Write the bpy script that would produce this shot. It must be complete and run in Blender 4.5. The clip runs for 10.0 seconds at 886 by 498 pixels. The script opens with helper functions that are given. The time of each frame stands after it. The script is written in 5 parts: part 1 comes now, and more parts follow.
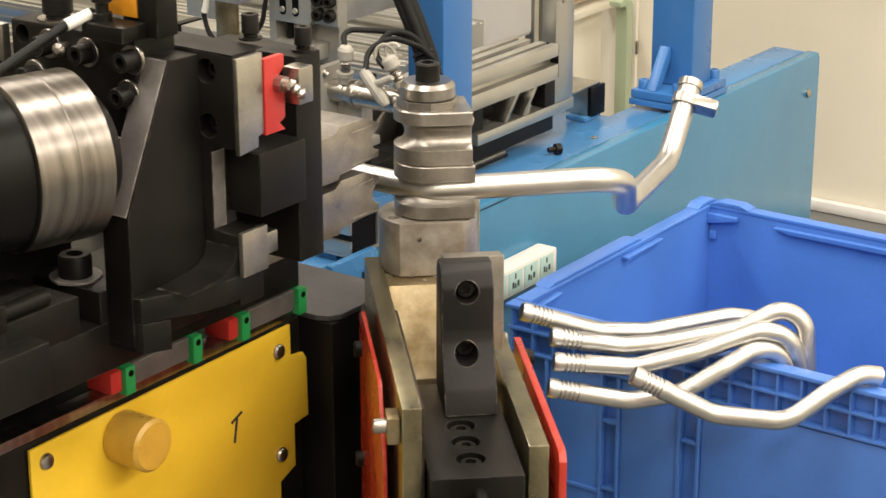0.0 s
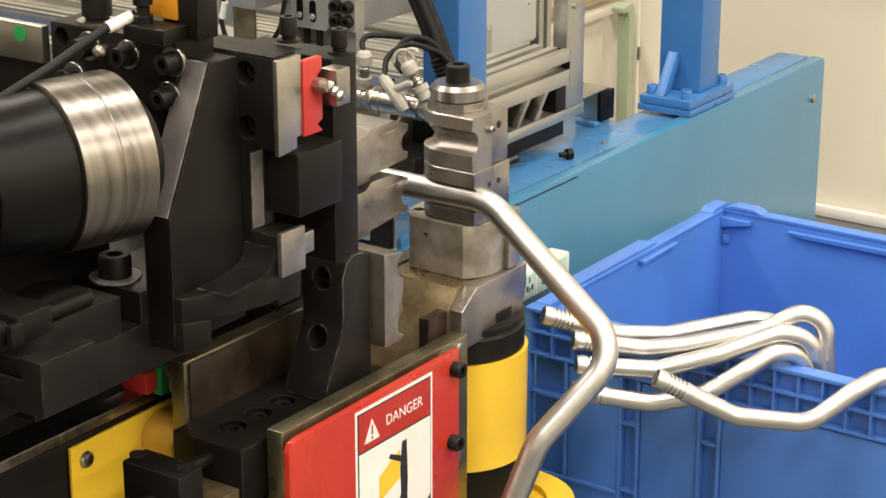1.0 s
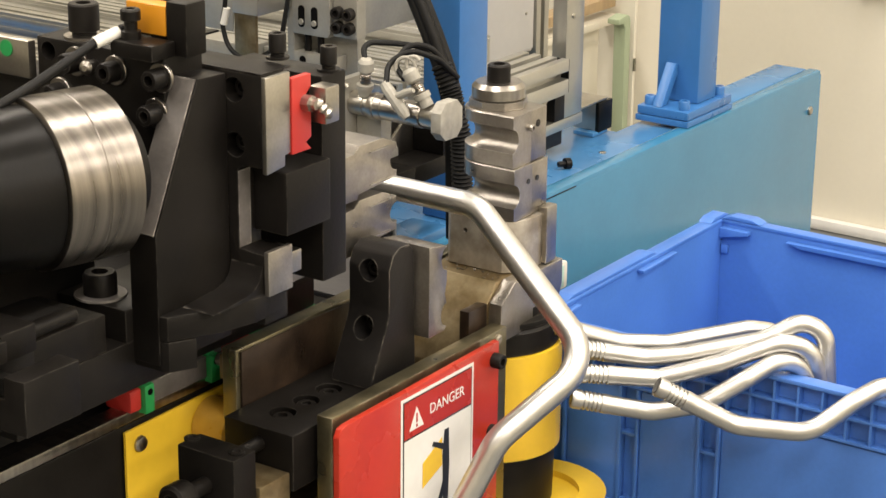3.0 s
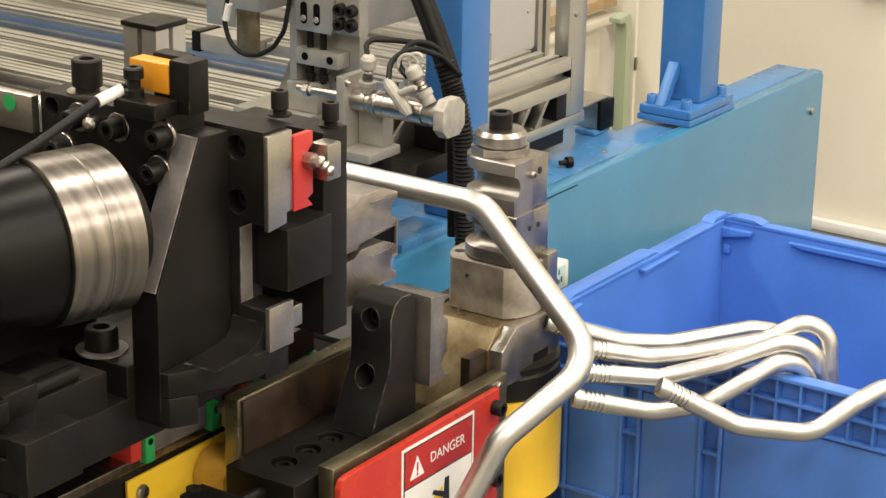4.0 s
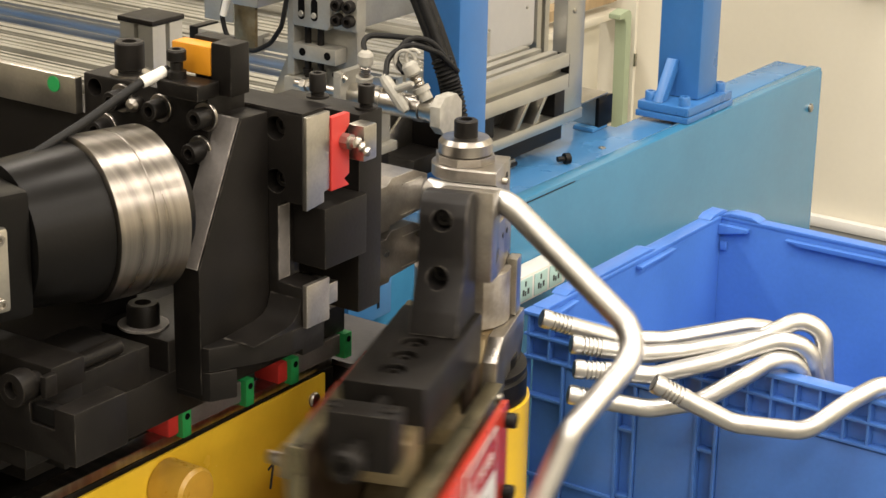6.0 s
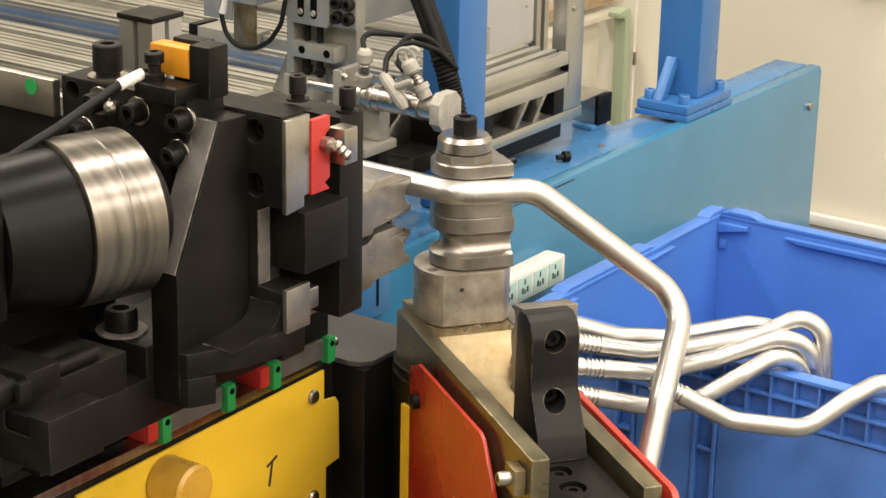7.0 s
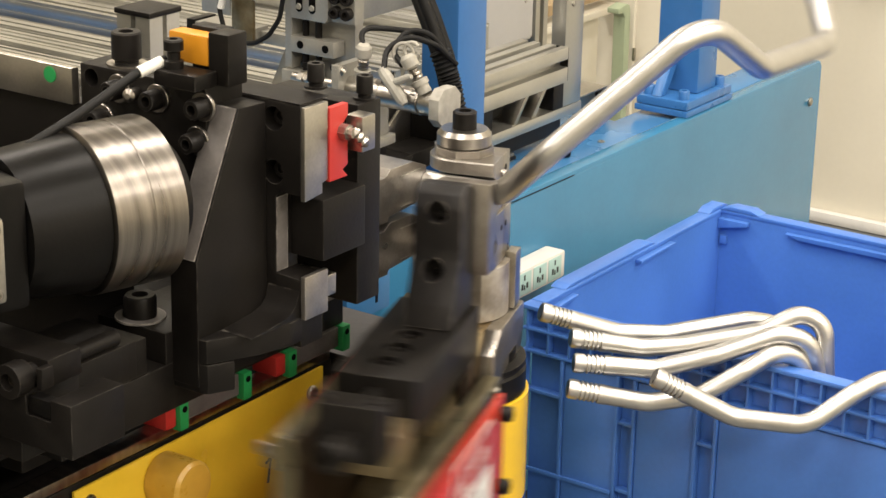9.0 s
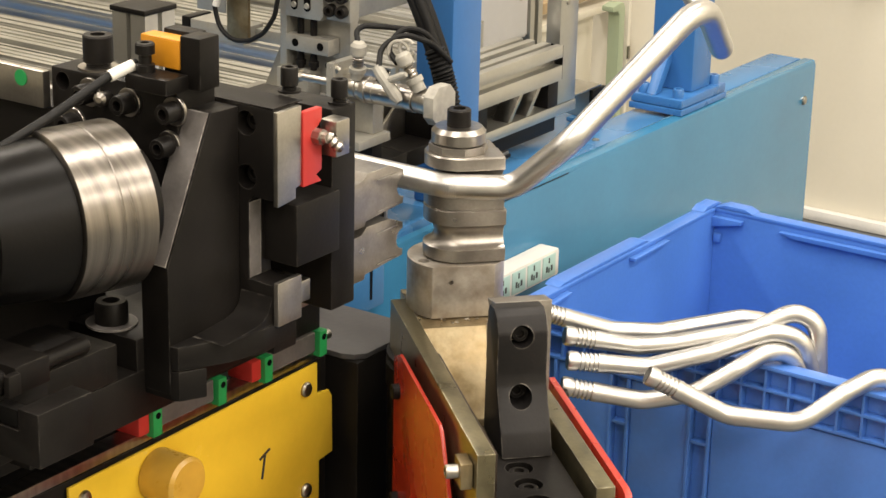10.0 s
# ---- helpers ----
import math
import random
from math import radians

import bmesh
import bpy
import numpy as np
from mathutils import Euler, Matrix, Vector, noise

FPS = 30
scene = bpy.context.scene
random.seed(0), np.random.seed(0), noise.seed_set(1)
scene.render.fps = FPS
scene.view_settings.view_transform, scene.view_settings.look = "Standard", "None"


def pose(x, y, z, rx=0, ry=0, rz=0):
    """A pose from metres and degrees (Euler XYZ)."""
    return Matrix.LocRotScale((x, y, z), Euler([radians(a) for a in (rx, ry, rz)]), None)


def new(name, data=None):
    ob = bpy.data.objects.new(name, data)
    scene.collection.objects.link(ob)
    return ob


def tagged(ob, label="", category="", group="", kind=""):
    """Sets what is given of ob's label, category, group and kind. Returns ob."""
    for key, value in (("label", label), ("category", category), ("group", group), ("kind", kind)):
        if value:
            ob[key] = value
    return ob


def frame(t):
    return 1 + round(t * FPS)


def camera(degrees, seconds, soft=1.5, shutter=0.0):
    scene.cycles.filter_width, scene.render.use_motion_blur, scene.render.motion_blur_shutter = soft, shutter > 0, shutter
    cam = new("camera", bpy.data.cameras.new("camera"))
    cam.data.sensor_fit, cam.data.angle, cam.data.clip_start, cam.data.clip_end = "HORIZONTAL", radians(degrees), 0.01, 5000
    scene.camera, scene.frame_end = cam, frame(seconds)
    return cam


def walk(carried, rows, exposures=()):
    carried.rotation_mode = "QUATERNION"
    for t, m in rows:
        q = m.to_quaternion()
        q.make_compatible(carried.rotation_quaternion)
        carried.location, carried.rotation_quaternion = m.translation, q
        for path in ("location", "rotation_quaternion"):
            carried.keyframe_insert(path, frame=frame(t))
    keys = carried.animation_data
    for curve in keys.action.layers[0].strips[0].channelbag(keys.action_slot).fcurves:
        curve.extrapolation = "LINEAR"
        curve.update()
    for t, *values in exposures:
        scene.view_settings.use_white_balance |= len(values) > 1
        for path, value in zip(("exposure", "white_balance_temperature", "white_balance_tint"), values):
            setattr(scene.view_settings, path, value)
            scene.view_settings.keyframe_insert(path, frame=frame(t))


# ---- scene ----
cam = camera(23.93, 10.0, soft=1.5, shutter=0.5)
PATH = [
    (0.0, pose(1.7812, -2.5109, 1.9642, 70.637, 0.056, 35.259)),
    (0.5, pose(1.7498, -2.5492, 1.9735, 70.599, 0.041, 34.958)),
    (1.0, pose(1.7390, -2.5650, 1.9663, 70.824, -0.012, 34.737)),
    (1.5, pose(1.7400, -2.5700, 1.9610, 71.008, -0.098, 34.633)),
    (2.0, pose(1.7383, -2.5791, 1.9627, 71.076, -0.411, 34.637)),
    (2.5, pose(1.7312, -2.5832, 1.9605, 71.150, -0.459, 34.555)),
    (4.0, pose(1.7091, -2.5780, 1.9534, 71.133, -0.926, 34.572)),
    (4.5, pose(1.7110, -2.5690, 1.9500, 71.097, -1.041, 34.656)),
    (5.0, pose(1.7189, -2.5728, 1.9550, 71.022, -1.148, 34.718)),
    (5.5, pose(1.7165, -2.5725, 1.9573, 70.981, -1.111, 34.689)),
    (7.0, pose(1.7180, -2.5734, 1.9542, 70.961, -1.145, 34.687)),
    (7.5, pose(1.7133, -2.5738, 1.9518, 70.988, -1.128, 34.620)),
    (8.0, pose(1.7173, -2.5766, 1.9548, 70.962, -1.184, 34.661)),
    (8.5, pose(1.7095, -2.5712, 1.9477, 70.964, -1.235, 34.626)),
    (9.0, pose(1.7069, -2.5611, 1.9462, 70.885, -1.112, 34.621)),
    (9.5, pose(1.7068, -2.5625, 1.9472, 70.816, -1.202, 34.618)),
    (10.0, pose(1.7106, -2.5663, 1.9491, 70.813, -1.276, 34.517)),
]
walk(cam, PATH)

# ---- world and light ----
world = bpy.data.worlds.new("hall")
scene.world = world
world.use_nodes = True
wn = world.node_tree.nodes
wn["Background"].inputs[0].default_value = (1.0, 0.96, 0.9, 1)
wn["Background"].inputs[1].default_value = 0.35
scene.view_settings.exposure = 0.0


def added_lamp(x, y, z, sx, sy, watts):
    d = bpy.data.lights.new("added_lamp", "AREA")
    d.shape, d.size, d.size_y, d.energy, d.color = "RECTANGLE", sx, sy, watts, (1.0, 0.908, 0.805)
    ob = new("added_lamp", d)
    ob.matrix_world = Matrix.Translation((x, y, z))
    return ob


# unseen lamps; the stronger x=6 row is added to brighten the yellow panel
for lx, watts in ((-3.0, 94), (0.3, 86), (3.0, 94), (6.0, 175)):
    for ly in (-4.2, -1.4, 1.4):
        added_lamp(lx, ly, 4.5, 0.5, 2.4, watts)


# ---- materials ----
def mat(name, col, rough=0.5, metal=0.0, var=0.25, scale=12.0, bump=0.15, grain=120.0, col2=None, stretch=None, rvar=0.15):
    """A painted or metal surface: stains at one scale, grain at a finer one."""
    m = bpy.data.materials.new(name)
    m.use_nodes = True
    nt = m.node_tree
    b = nt.nodes["Principled BSDF"]
    tc = nt.nodes.new("ShaderNodeTexCoord")
    mp = nt.nodes.new("ShaderNodeMapping")
    if stretch:
        mp.inputs["Scale"].default_value = stretch
    nt.links.new(tc.outputs["Object"], mp.inputs["Vector"])
    n1 = nt.nodes.new("ShaderNodeTexNoise")
    n1.inputs["Scale"].default_value, n1.inputs["Detail"].default_value = scale, 6
    n2 = nt.nodes.new("ShaderNodeTexNoise")
    n2.inputs["Scale"].default_value, n2.inputs["Detail"].default_value = grain, 4
    nt.links.new(mp.outputs[0], n1.inputs["Vector"])
    nt.links.new(mp.outputs[0], n2.inputs["Vector"])
    ramp = nt.nodes.new("ShaderNodeValToRGB")
    ramp.color_ramp.elements[0].position, ramp.color_ramp.elements[1].position = 0.35, 0.68
    dark = col2 or tuple(c * (1 - var) for c in col)
    ramp.color_ramp.elements[0].color = (*dark, 1)
    ramp.color_ramp.elements[1].color = (*col, 1)
    nt.links.new(n1.outputs["Fac"], ramp.inputs[0])
    mix = nt.nodes.new("ShaderNodeMix")
    mix.data_type, mix.blend_type = "RGBA", "MULTIPLY"
    mix.inputs["Factor"].default_value = var * 0.8
    nt.links.new(ramp.outputs[0], mix.inputs["A"])
    nt.links.new(n2.outputs["Fac"], mix.inputs["B"])
    nt.links.new(mix.outputs["Result"], b.inputs["Base Color"])
    mr = nt.nodes.new("ShaderNodeMapRange")
    mr.inputs["To Min"].default_value, mr.inputs["To Max"].default_value = max(0.03, rough - rvar), min(1, rough + rvar)
    nt.links.new(n1.outputs["Fac"], mr.inputs["Value"])
    nt.links.new(mr.outputs[0], b.inputs["Roughness"])
    b.inputs["Metallic"].default_value = metal
    if bump:
        bp = nt.nodes.new("ShaderNodeBump")
        bp.inputs["Strength"].default_value, bp.inputs["Distance"].default_value = bump, 0.002
        nt.links.new(n2.outputs["Fac"], bp.inputs["Height"])
        nt.links.new(bp.outputs[0], b.inputs["Normal"])
    return m


BLACK = mat("black_oxide_steel", (0.0125, 0.0108, 0.0095), 0.42, 0.0, 0.45, 9, 0.1, 160)
BLACK2 = mat("black_plastic", (0.007, 0.0065, 0.006), 0.36, 0.0, 0.3, 9, 0.08, 160)
STEEL = mat("machined_steel", (0.56, 0.53, 0.47), 0.34, 1.0, 0.3, 14, 0.1, 200)
TOOL = mat("ground_tool_steel", (0.46, 0.425, 0.38), 0.33, 0.9, 0.35, 18, 0.12, 220)
RINGST = mat("brushed_gear_steel", (0.31, 0.283, 0.252), 0.3, 1.0, 0.4, 3, 0.04, 60, stretch=(0.6, 30, 0.6), rvar=0.08)
BRUSHED = mat("brushed_steel", (0.5, 0.465, 0.42), 0.3, 1.0, 0.3, 3, 0.03, 60, stretch=(0.6, 30, 0.6), rvar=0.06)
GRIME = mat("oily_brown_steel", (0.055, 0.034, 0.021), 0.33, 0.2, 0.55, 18, 0.2, 140, col2=(0.02, 0.013, 0.009))
DULLW = mat("off_white_nylon", (0.42, 0.4, 0.345), 0.5, 0.0, 0.3, 40, 0.08, 120)
OILY = mat("oily_steel", (0.42, 0.345, 0.21), 0.36, 0.75, 0.45, 22, 0.15, 150, col2=(0.24, 0.17, 0.08))
RAILB = mat("greenish_plated_steel", (0.30, 0.265, 0.165), 0.32, 0.9, 0.35, 20, 0.1, 150)
YELLOW = mat("yellow_paint", (0.86, 0.56, 0.04), 0.22, 0.0, 0.1, 6, 0.06, 90)
RED = mat("red_paint", (0.45, 0.034, 0.018), 0.28, 0.0, 0.15, 8, 0.06, 90)
REDP = mat("red_plastic", (0.46, 0.03, 0.024), 0.4, 0.0, 0.12, 20, 0.05, 90)
GREENP = mat("green_plastic", (0.02, 0.3, 0.08), 0.4, 0.0, 0.12, 20, 0.05, 90)
ORANGE = mat("orange_plastic", (0.6, 0.25, 0.014), 0.4, 0.0, 0.12, 20, 0.05, 90)
WHITE = mat("white_plastic", (0.72, 0.7, 0.64), 0.4, 0.0, 0.08, 10, 0.04, 90)
SIGNW = mat("sign_white", (0.78, 0.77, 0.74), 0.4, 0.0, 0.08, 20, 0.02, 90)
SIGNK = mat("sign_black", (0.02, 0.02, 0.02), 0.4, 0.0, 0.1, 20, 0.0, 90)
# bed blue deepened: shade on the columns' unlit faces put into the colour
SHADEBLUE = mat("shaded_blue_paint", (0.045, 0.175, 0.46), 0.3, 0.0, 0.14, 4, 0.06, 70)
BLUE = mat("blue_machine_paint", (0.055, 0.195, 0.42), 0.26, 0.0, 0.12, 4, 0.06, 70)
TEAL = mat("blue_panel_paint", (0.045, 0.205, 0.37), 0.2, 0.0, 0.12, 3, 0.05, 70)
CRATE = mat("blue_crate_plastic", (0.07, 0.2, 0.62), 0.38, 0.0, 0.18, 5, 0.08, 120)
PALESTEEL = mat("pale_machined_steel", (0.44, 0.425, 0.375), 0.4, 0.45, 0.22, 12, 0.1, 160)
ALU = mat("anodised_aluminium", (0.57, 0.56, 0.515), 0.36, 0.9, 0.12, 8, 0.06, 120)
TUBE = mat("bare_aluminium_tube", (0.6, 0.59, 0.57), 0.36, 1.0, 0.08, 26, 0.14, 110, rvar=0.04)
STAINED = mat("stained_ground_steel", (0.56, 0.52, 0.46), 0.42, 0.65, 0.3, 24, 0.12, 160, col2=(0.3, 0.26, 0.21))
RUBBER = mat("black_rubber", (0.009, 0.0088, 0.0085), 0.55, 0.0, 0.2, 20, 0.08, 160)
WALL = mat("cream_wall_paint", (0.77, 0.725, 0.605), 0.6, 0.0, 0.06, 2, 0.05, 60)
GREY = mat("grey_paint", (0.55, 0.54, 0.53), 0.5, 0.0, 0.08, 4, 0.05, 60)
GREENPOST = mat("pale_green_paint", (0.38, 0.45, 0.3), 0.5, 0.0, 0.12, 5, 0.05, 60)
FLOOR = mat("grey_floor_paint", (0.13, 0.135, 0.13), 0.4, 0.0, 0.15, 3, 0.05, 60)
URETHANE = mat("amber_urethane", (0.62, 0.36, 0.05), 0.3, 0.0, 0.15, 20, 0.02, 90)


# worn dark steel; its paler tone also paints light on two bracket edges
WORNLIT = mat("worn_and_lit_steel", (0.17, 0.155, 0.145), 0.5, 0.2, 0.4, 14, 0.15, 180)
CAST = mat("grey_casting_top", (0.085, 0.081, 0.08), 0.5, 0.0, 0.3, 10, 0.25, 90)
GREYBLACK = mat("dark_grey_steel", (0.019, 0.0172, 0.0165), 0.45, 0.1, 0.35, 12, 0.12, 180)


def edge_tone(m, bare, reach, amount):
    """A paler edge tone, broken up by noise: bare metal where black oxide has rubbed off."""
    nt = m.node_tree
    b = nt.nodes["Principled BSDF"]
    old = b.inputs["Base Color"].links[0].from_socket
    bev = nt.nodes.new("ShaderNodeBevel")
    bev.samples, bev.inputs["Radius"].default_value = 4, reach
    geo = nt.nodes.new("ShaderNodeNewGeometry")
    dot = nt.nodes.new("ShaderNodeVectorMath")
    dot.operation = "DOT_PRODUCT"
    nt.links.new(bev.outputs[0], dot.inputs[0])
    nt.links.new(geo.outputs["Normal"], dot.inputs[1])
    rng = nt.nodes.new("ShaderNodeMapRange")
    for k, v in (("From Min", 0.985), ("From Max", 0.88), ("To Min", 0.0), ("To Max", 1.0)):
        rng.inputs[k].default_value = v
    nt.links.new(dot.outputs["Value"], rng.inputs["Value"])
    tc = nt.nodes.new("ShaderNodeTexCoord")
    no = nt.nodes.new("ShaderNodeTexNoise")
    no.inputs["Scale"].default_value, no.inputs["Detail"].default_value = 45, 5
    nt.links.new(tc.outputs["Object"], no.inputs["Vector"])
    cut = nt.nodes.new("ShaderNodeMapRange")
    for k, v in (("From Min", 0.42), ("From Max", 0.62), ("To Min", 0.0), ("To Max", amount)):
        cut.inputs[k].default_value = v
    nt.links.new(no.outputs["Fac"], cut.inputs["Value"])
    mul = nt.nodes.new("ShaderNodeMath")
    mul.operation = "MULTIPLY"
    nt.links.new(rng.outputs[0], mul.inputs[0])
    nt.links.new(cut.outputs[0], mul.inputs[1])
    mix = nt.nodes.new("ShaderNodeMix")
    mix.data_type = "RGBA"
    mix.inputs["B"].default_value = (*bare, 1)
    nt.links.new(mul.outputs[0], mix.inputs["Factor"])
    nt.links.new(old, mix.inputs["A"])
    nt.links.new(mix.outputs["Result"], b.inputs["Base Color"])


edge_tone(BLACK, (0.15, 0.135, 0.118), 0.002, 0.42)
edge_tone(GREYBLACK, (0.3, 0.27, 0.23), 0.003, 0.7)
# bare steels get paler edges too, with no coating to rub off
edge_tone(TOOL, (0.85, 0.8, 0.73), 0.0022, 0.9)
edge_tone(STEEL, (0.85, 0.8, 0.73), 0.002, 0.8)
edge_tone(WORNLIT, (0.45, 0.42, 0.38), 0.003, 0.8)
edge_tone(RAILB, (0.65, 0.6, 0.48), 0.003, 0.9)
HOLE = mat("deep_hole", (0.004, 0.004, 0.004), 0.9, 0.0, 0.1, 9, 0.0, 160)
HOLE.node_tree.nodes["Principled BSDF"].inputs["Specular IOR Level"].default_value = 0.05
for m, v in ((BLACK, 0.17), (BLACK2, 0.13), (GREYBLACK, 0.22), (RUBBER, 0.2)):
    m.node_tree.nodes["Principled BSDF"].inputs["Specular IOR Level"].default_value = v


# ---- mesh helpers ----
def box(bm, x0, x1, y0, y1, z0, z1, bev=0.0, m=None):
    g = bmesh.ops.create_cube(bm, size=1)
    vs = g["verts"]
    for v in vs:
        v.co = Vector(((x0 + x1) / 2 + v.co.x * (x1 - x0), (y0 + y1) / 2 + v.co.y * (y1 - y0), (z0 + z1) / 2 + v.co.z * (z1 - z0)))
    if bev:
        es = list({e for v in vs for e in v.link_edges})
        r = bmesh.ops.bevel(bm, geom=es, offset=bev, segments=2, affect="EDGES", profile=0.6)
        vs = list({v for fc in r["faces"] for v in fc.verts} | {v for v in vs if v.is_valid})
    if m:
        bmesh.ops.transform(bm, matrix=m, verts=vs)
    return vs


def prism(bm, outline, axis, a, b, bev=0.0):
    """An outline in the plane across the axis, drawn out from a to b. axis x: (y, z), y: (x, z), z: (x, y)."""
    def at(p, k):
        return {"x": (k, p[0], p[1]), "y": (p[0], k, p[1]), "z": (p[0], p[1], k)}[axis]
    lo = [bm.verts.new(at(p, a)) for p in outline]
    hi = [bm.verts.new(at(p, b)) for p in outline]
    n = len(outline)
    fs = [bm.faces.new(lo), bm.faces.new(hi[::-1])]
    for i in range(n):
        fs.append(bm.faces.new((lo[i], hi[i], hi[(i + 1) % n], lo[(i + 1) % n])))
    bmesh.ops.recalc_face_normals(bm, faces=fs)
    if bev:
        es = list({e for fc in fs for e in fc.edges})
        bmesh.ops.bevel(bm, geom=es, offset=bev, segments=2, affect="EDGES", profile=0.6)


def lathe(bm, p, d, profile, seg=32):
    """Rings of (distance along d, radius) round the line from p along d, closed at both ends."""
    q = Vector(d).normalized().to_track_quat("Z", "Y").to_matrix()
    p = Vector(p)
    rings = []
    for h, r in profile:
        rings.append([bm.verts.new(p + q @ Vector((r * math.cos(2 * math.pi * k / seg), r * math.sin(2 * math.pi * k / seg), h))) for k in range(seg)])
    for a, b in zip(rings[:-1], rings[1:]):
        for k in range(seg):
            fc = bm.faces.new((a[k], a[(k + 1) % seg], b[(k + 1) % seg], b[k]))
            fc.smooth = True
    bm.faces.new(rings[0][::-1])
    bm.faces.new(rings[-1])


def rod(bm, p0, p1, r, seg=24, ch=0.0):
    d = Vector(p1) - Vector(p0)
    n = d.length
    prof = [(0, r - ch), (ch, r), (n - ch, r), (n, r - ch)] if ch else [(0, r), (n, r)]
    lathe(bm, p0, d, prof, seg)


def rounded(points, radius, steps=8):
    """A polyline with its corners rounded off."""
    pts = [Vector(p) for p in points]
    out = [pts[0]]
    for a, b, c in zip(pts[:-2], pts[1:-1], pts[2:]):
        u, v = (a - b).normalized(), (c - b).normalized()
        half = u.angle(v) / 2
        t = min(radius / math.tan(half), 0.49 * min((a - b).length, (c - b).length)) if half < 1.56 else 0.0
        if t < 1e-5:
            out.append(b)
            continue
        r = t * math.tan(half)
        centre = b + (u + v).normalized() * (r / math.sin(half))
        s, e = b + u * t - centre, b + v * t - centre
        for k in range(steps + 1):
            out.append(centre + s.normalized().slerp(e.normalized(), k / steps) * r if s.angle(e) > 1e-4 else b)
    out.append(pts[-1])
    return out


def sweep(bm, pts, r, seg=20, bore=0.0):
    """A round tube along a polyline; bore: depth of the hole at its last end."""
    pts = [Vector(p) for p in pts]
    tang = [(pts[min(i + 1, len(pts) - 1)] - pts[max(i - 1, 0)]).normalized() for i in range(len(pts))]
    n = tang[0].orthogonal().normalized()
    rings = []
    for i, p in enumerate(pts):
        if i:
            n = (tang[i - 1].rotation_difference(tang[i]) @ n).normalized()
        b = tang[i].cross(n)
        rad = r[i] if isinstance(r, (list, tuple)) else r
        rings.append([bm.verts.new(p + rad * (math.cos(2 * math.pi * k / seg) * n + math.sin(2 * math.pi * k / seg) * b)) for k in range(seg)])
    for a, b in zip(rings[:-1], rings[1:]):
        for k in range(seg):
            bm.faces.new((a[k], a[(k + 1) % seg], b[(k + 1) % seg], b[k])).smooth = True
    bm.faces.new(rings[0][::-1])
    bm.faces.new(rings[-1])


def cap_screw(bm, p, d, r, h, seg=18):
    """A socket-head cap screw: head on p, standing out along d, with its hexagonal hole."""
    d = Vector(d).normalized()
    lathe(bm, Vector(p) - d * 0.001, d, [(0, r), (h * 0.86, r), (h, r * 0.88), (h + 1e-4, r * 0.52), (h * 0.45, r * 0.5)], seg)


def part(name, bm, material, parent=None, label="", smooth=False):
    me = bpy.data.meshes.new(name)
    bm.normal_update()
    bm.to_mesh(me)
    bm.free()
    me.set_sharp_from_angle(angle=radians(32))
    me.materials.append(material)
    ob = new(name, me)
    if parent:
        ob.parent = parent
    if label:
        tagged(ob, label)
    return ob


def drill(ob, holes, seg=24):
    """Round blind holes cut into a mesh part: (mouth, direction inwards, radius, depth) each."""
    bm = bmesh.new()
    for p, d, r, depth in holes:
        d = Vector(d).normalized()
        lathe(bm, Vector(p) - d * 0.003, d, [(0, r), (depth + 0.003, r)], seg)
    me = bpy.data.meshes.new("cutter")
    bm.to_mesh(me)
    bm.free()
    cutter = new("cutter", me)
    mod = ob.modifiers.new("holes", "BOOLEAN")
    mod.object, mod.operation, mod.solver = cutter, "DIFFERENCE", "EXACT"
    bpy.context.view_layer.update()
    done = bpy.data.meshes.new_from_object(ob.evaluated_get(bpy.context.evaluated_depsgraph_get()))
    ob.modifiers.clear()
    ob.data = done
    done.set_sharp_from_angle(angle=radians(32))
    bpy.data.objects.remove(cutter)
    return ob


def boxpart(name, material, parent, *dims, bev=0.002, label=""):
    bm = bmesh.new()
    box(bm, *dims, bev)
    return part(name, bm, material, parent, label)


def thing(name, label, category, group="", x=0, y=0, z=0):
    ob = new(name)
    ob.empty_display_size = 0.05
    ob.location = (x, y, z)
    return tagged(ob, label, category, group)


def setting(name, bm, material, label, category):
    return tagged(part(name, bm, material), label, category, "", "structure")


# ---- hall ----
bm = bmesh.new(); box(bm, -8, 8, -8, 3.02, -0.1, 0)
setting("floor", bm, FLOOR, "grey painted concrete workshop floor", "floor")
bm = bmesh.new(); box(bm, -8, 8, 3.0, 3.2, 0, 4.6)
setting("wall_north", bm, WALL, "unseen cream workshop wall closing the hall behind the machine", "wall")
bm = bmesh.new(); box(bm, -8, 8, 2.965, 2.999, 0.0, 0.036, 0.012)
setting("baseboard", bm, SIGNW, "white skirting along the workshop wall", "skirting")
# unseen side walls and ceiling, added to enclose the hall and bounce light
bm = bmesh.new(); box(bm, -8.2, -8, -8, 3.2, 0, 4.6)
setting("wall_west", bm, WALL, "unseen cream workshop wall closing the hall", "wall")
bm = bmesh.new(); box(bm, 8, 8.2, -8, 3.2, 0, 4.6)
setting("wall_east", bm, WALL, "unseen cream workshop wall closing the hall", "wall")
bm = bmesh.new(); box(bm, -8, 8, -8.2, -8, 0, 4.6)
setting("wall_south", bm, WALL, "unseen cream workshop wall closing the hall", "wall")
bm = bmesh.new(); box(bm, -8, 8, -8, 3.2, 4.6, 4.7)
setting("ceiling", bm, WALL, "unseen pale ceiling closing the hall", "ceiling")

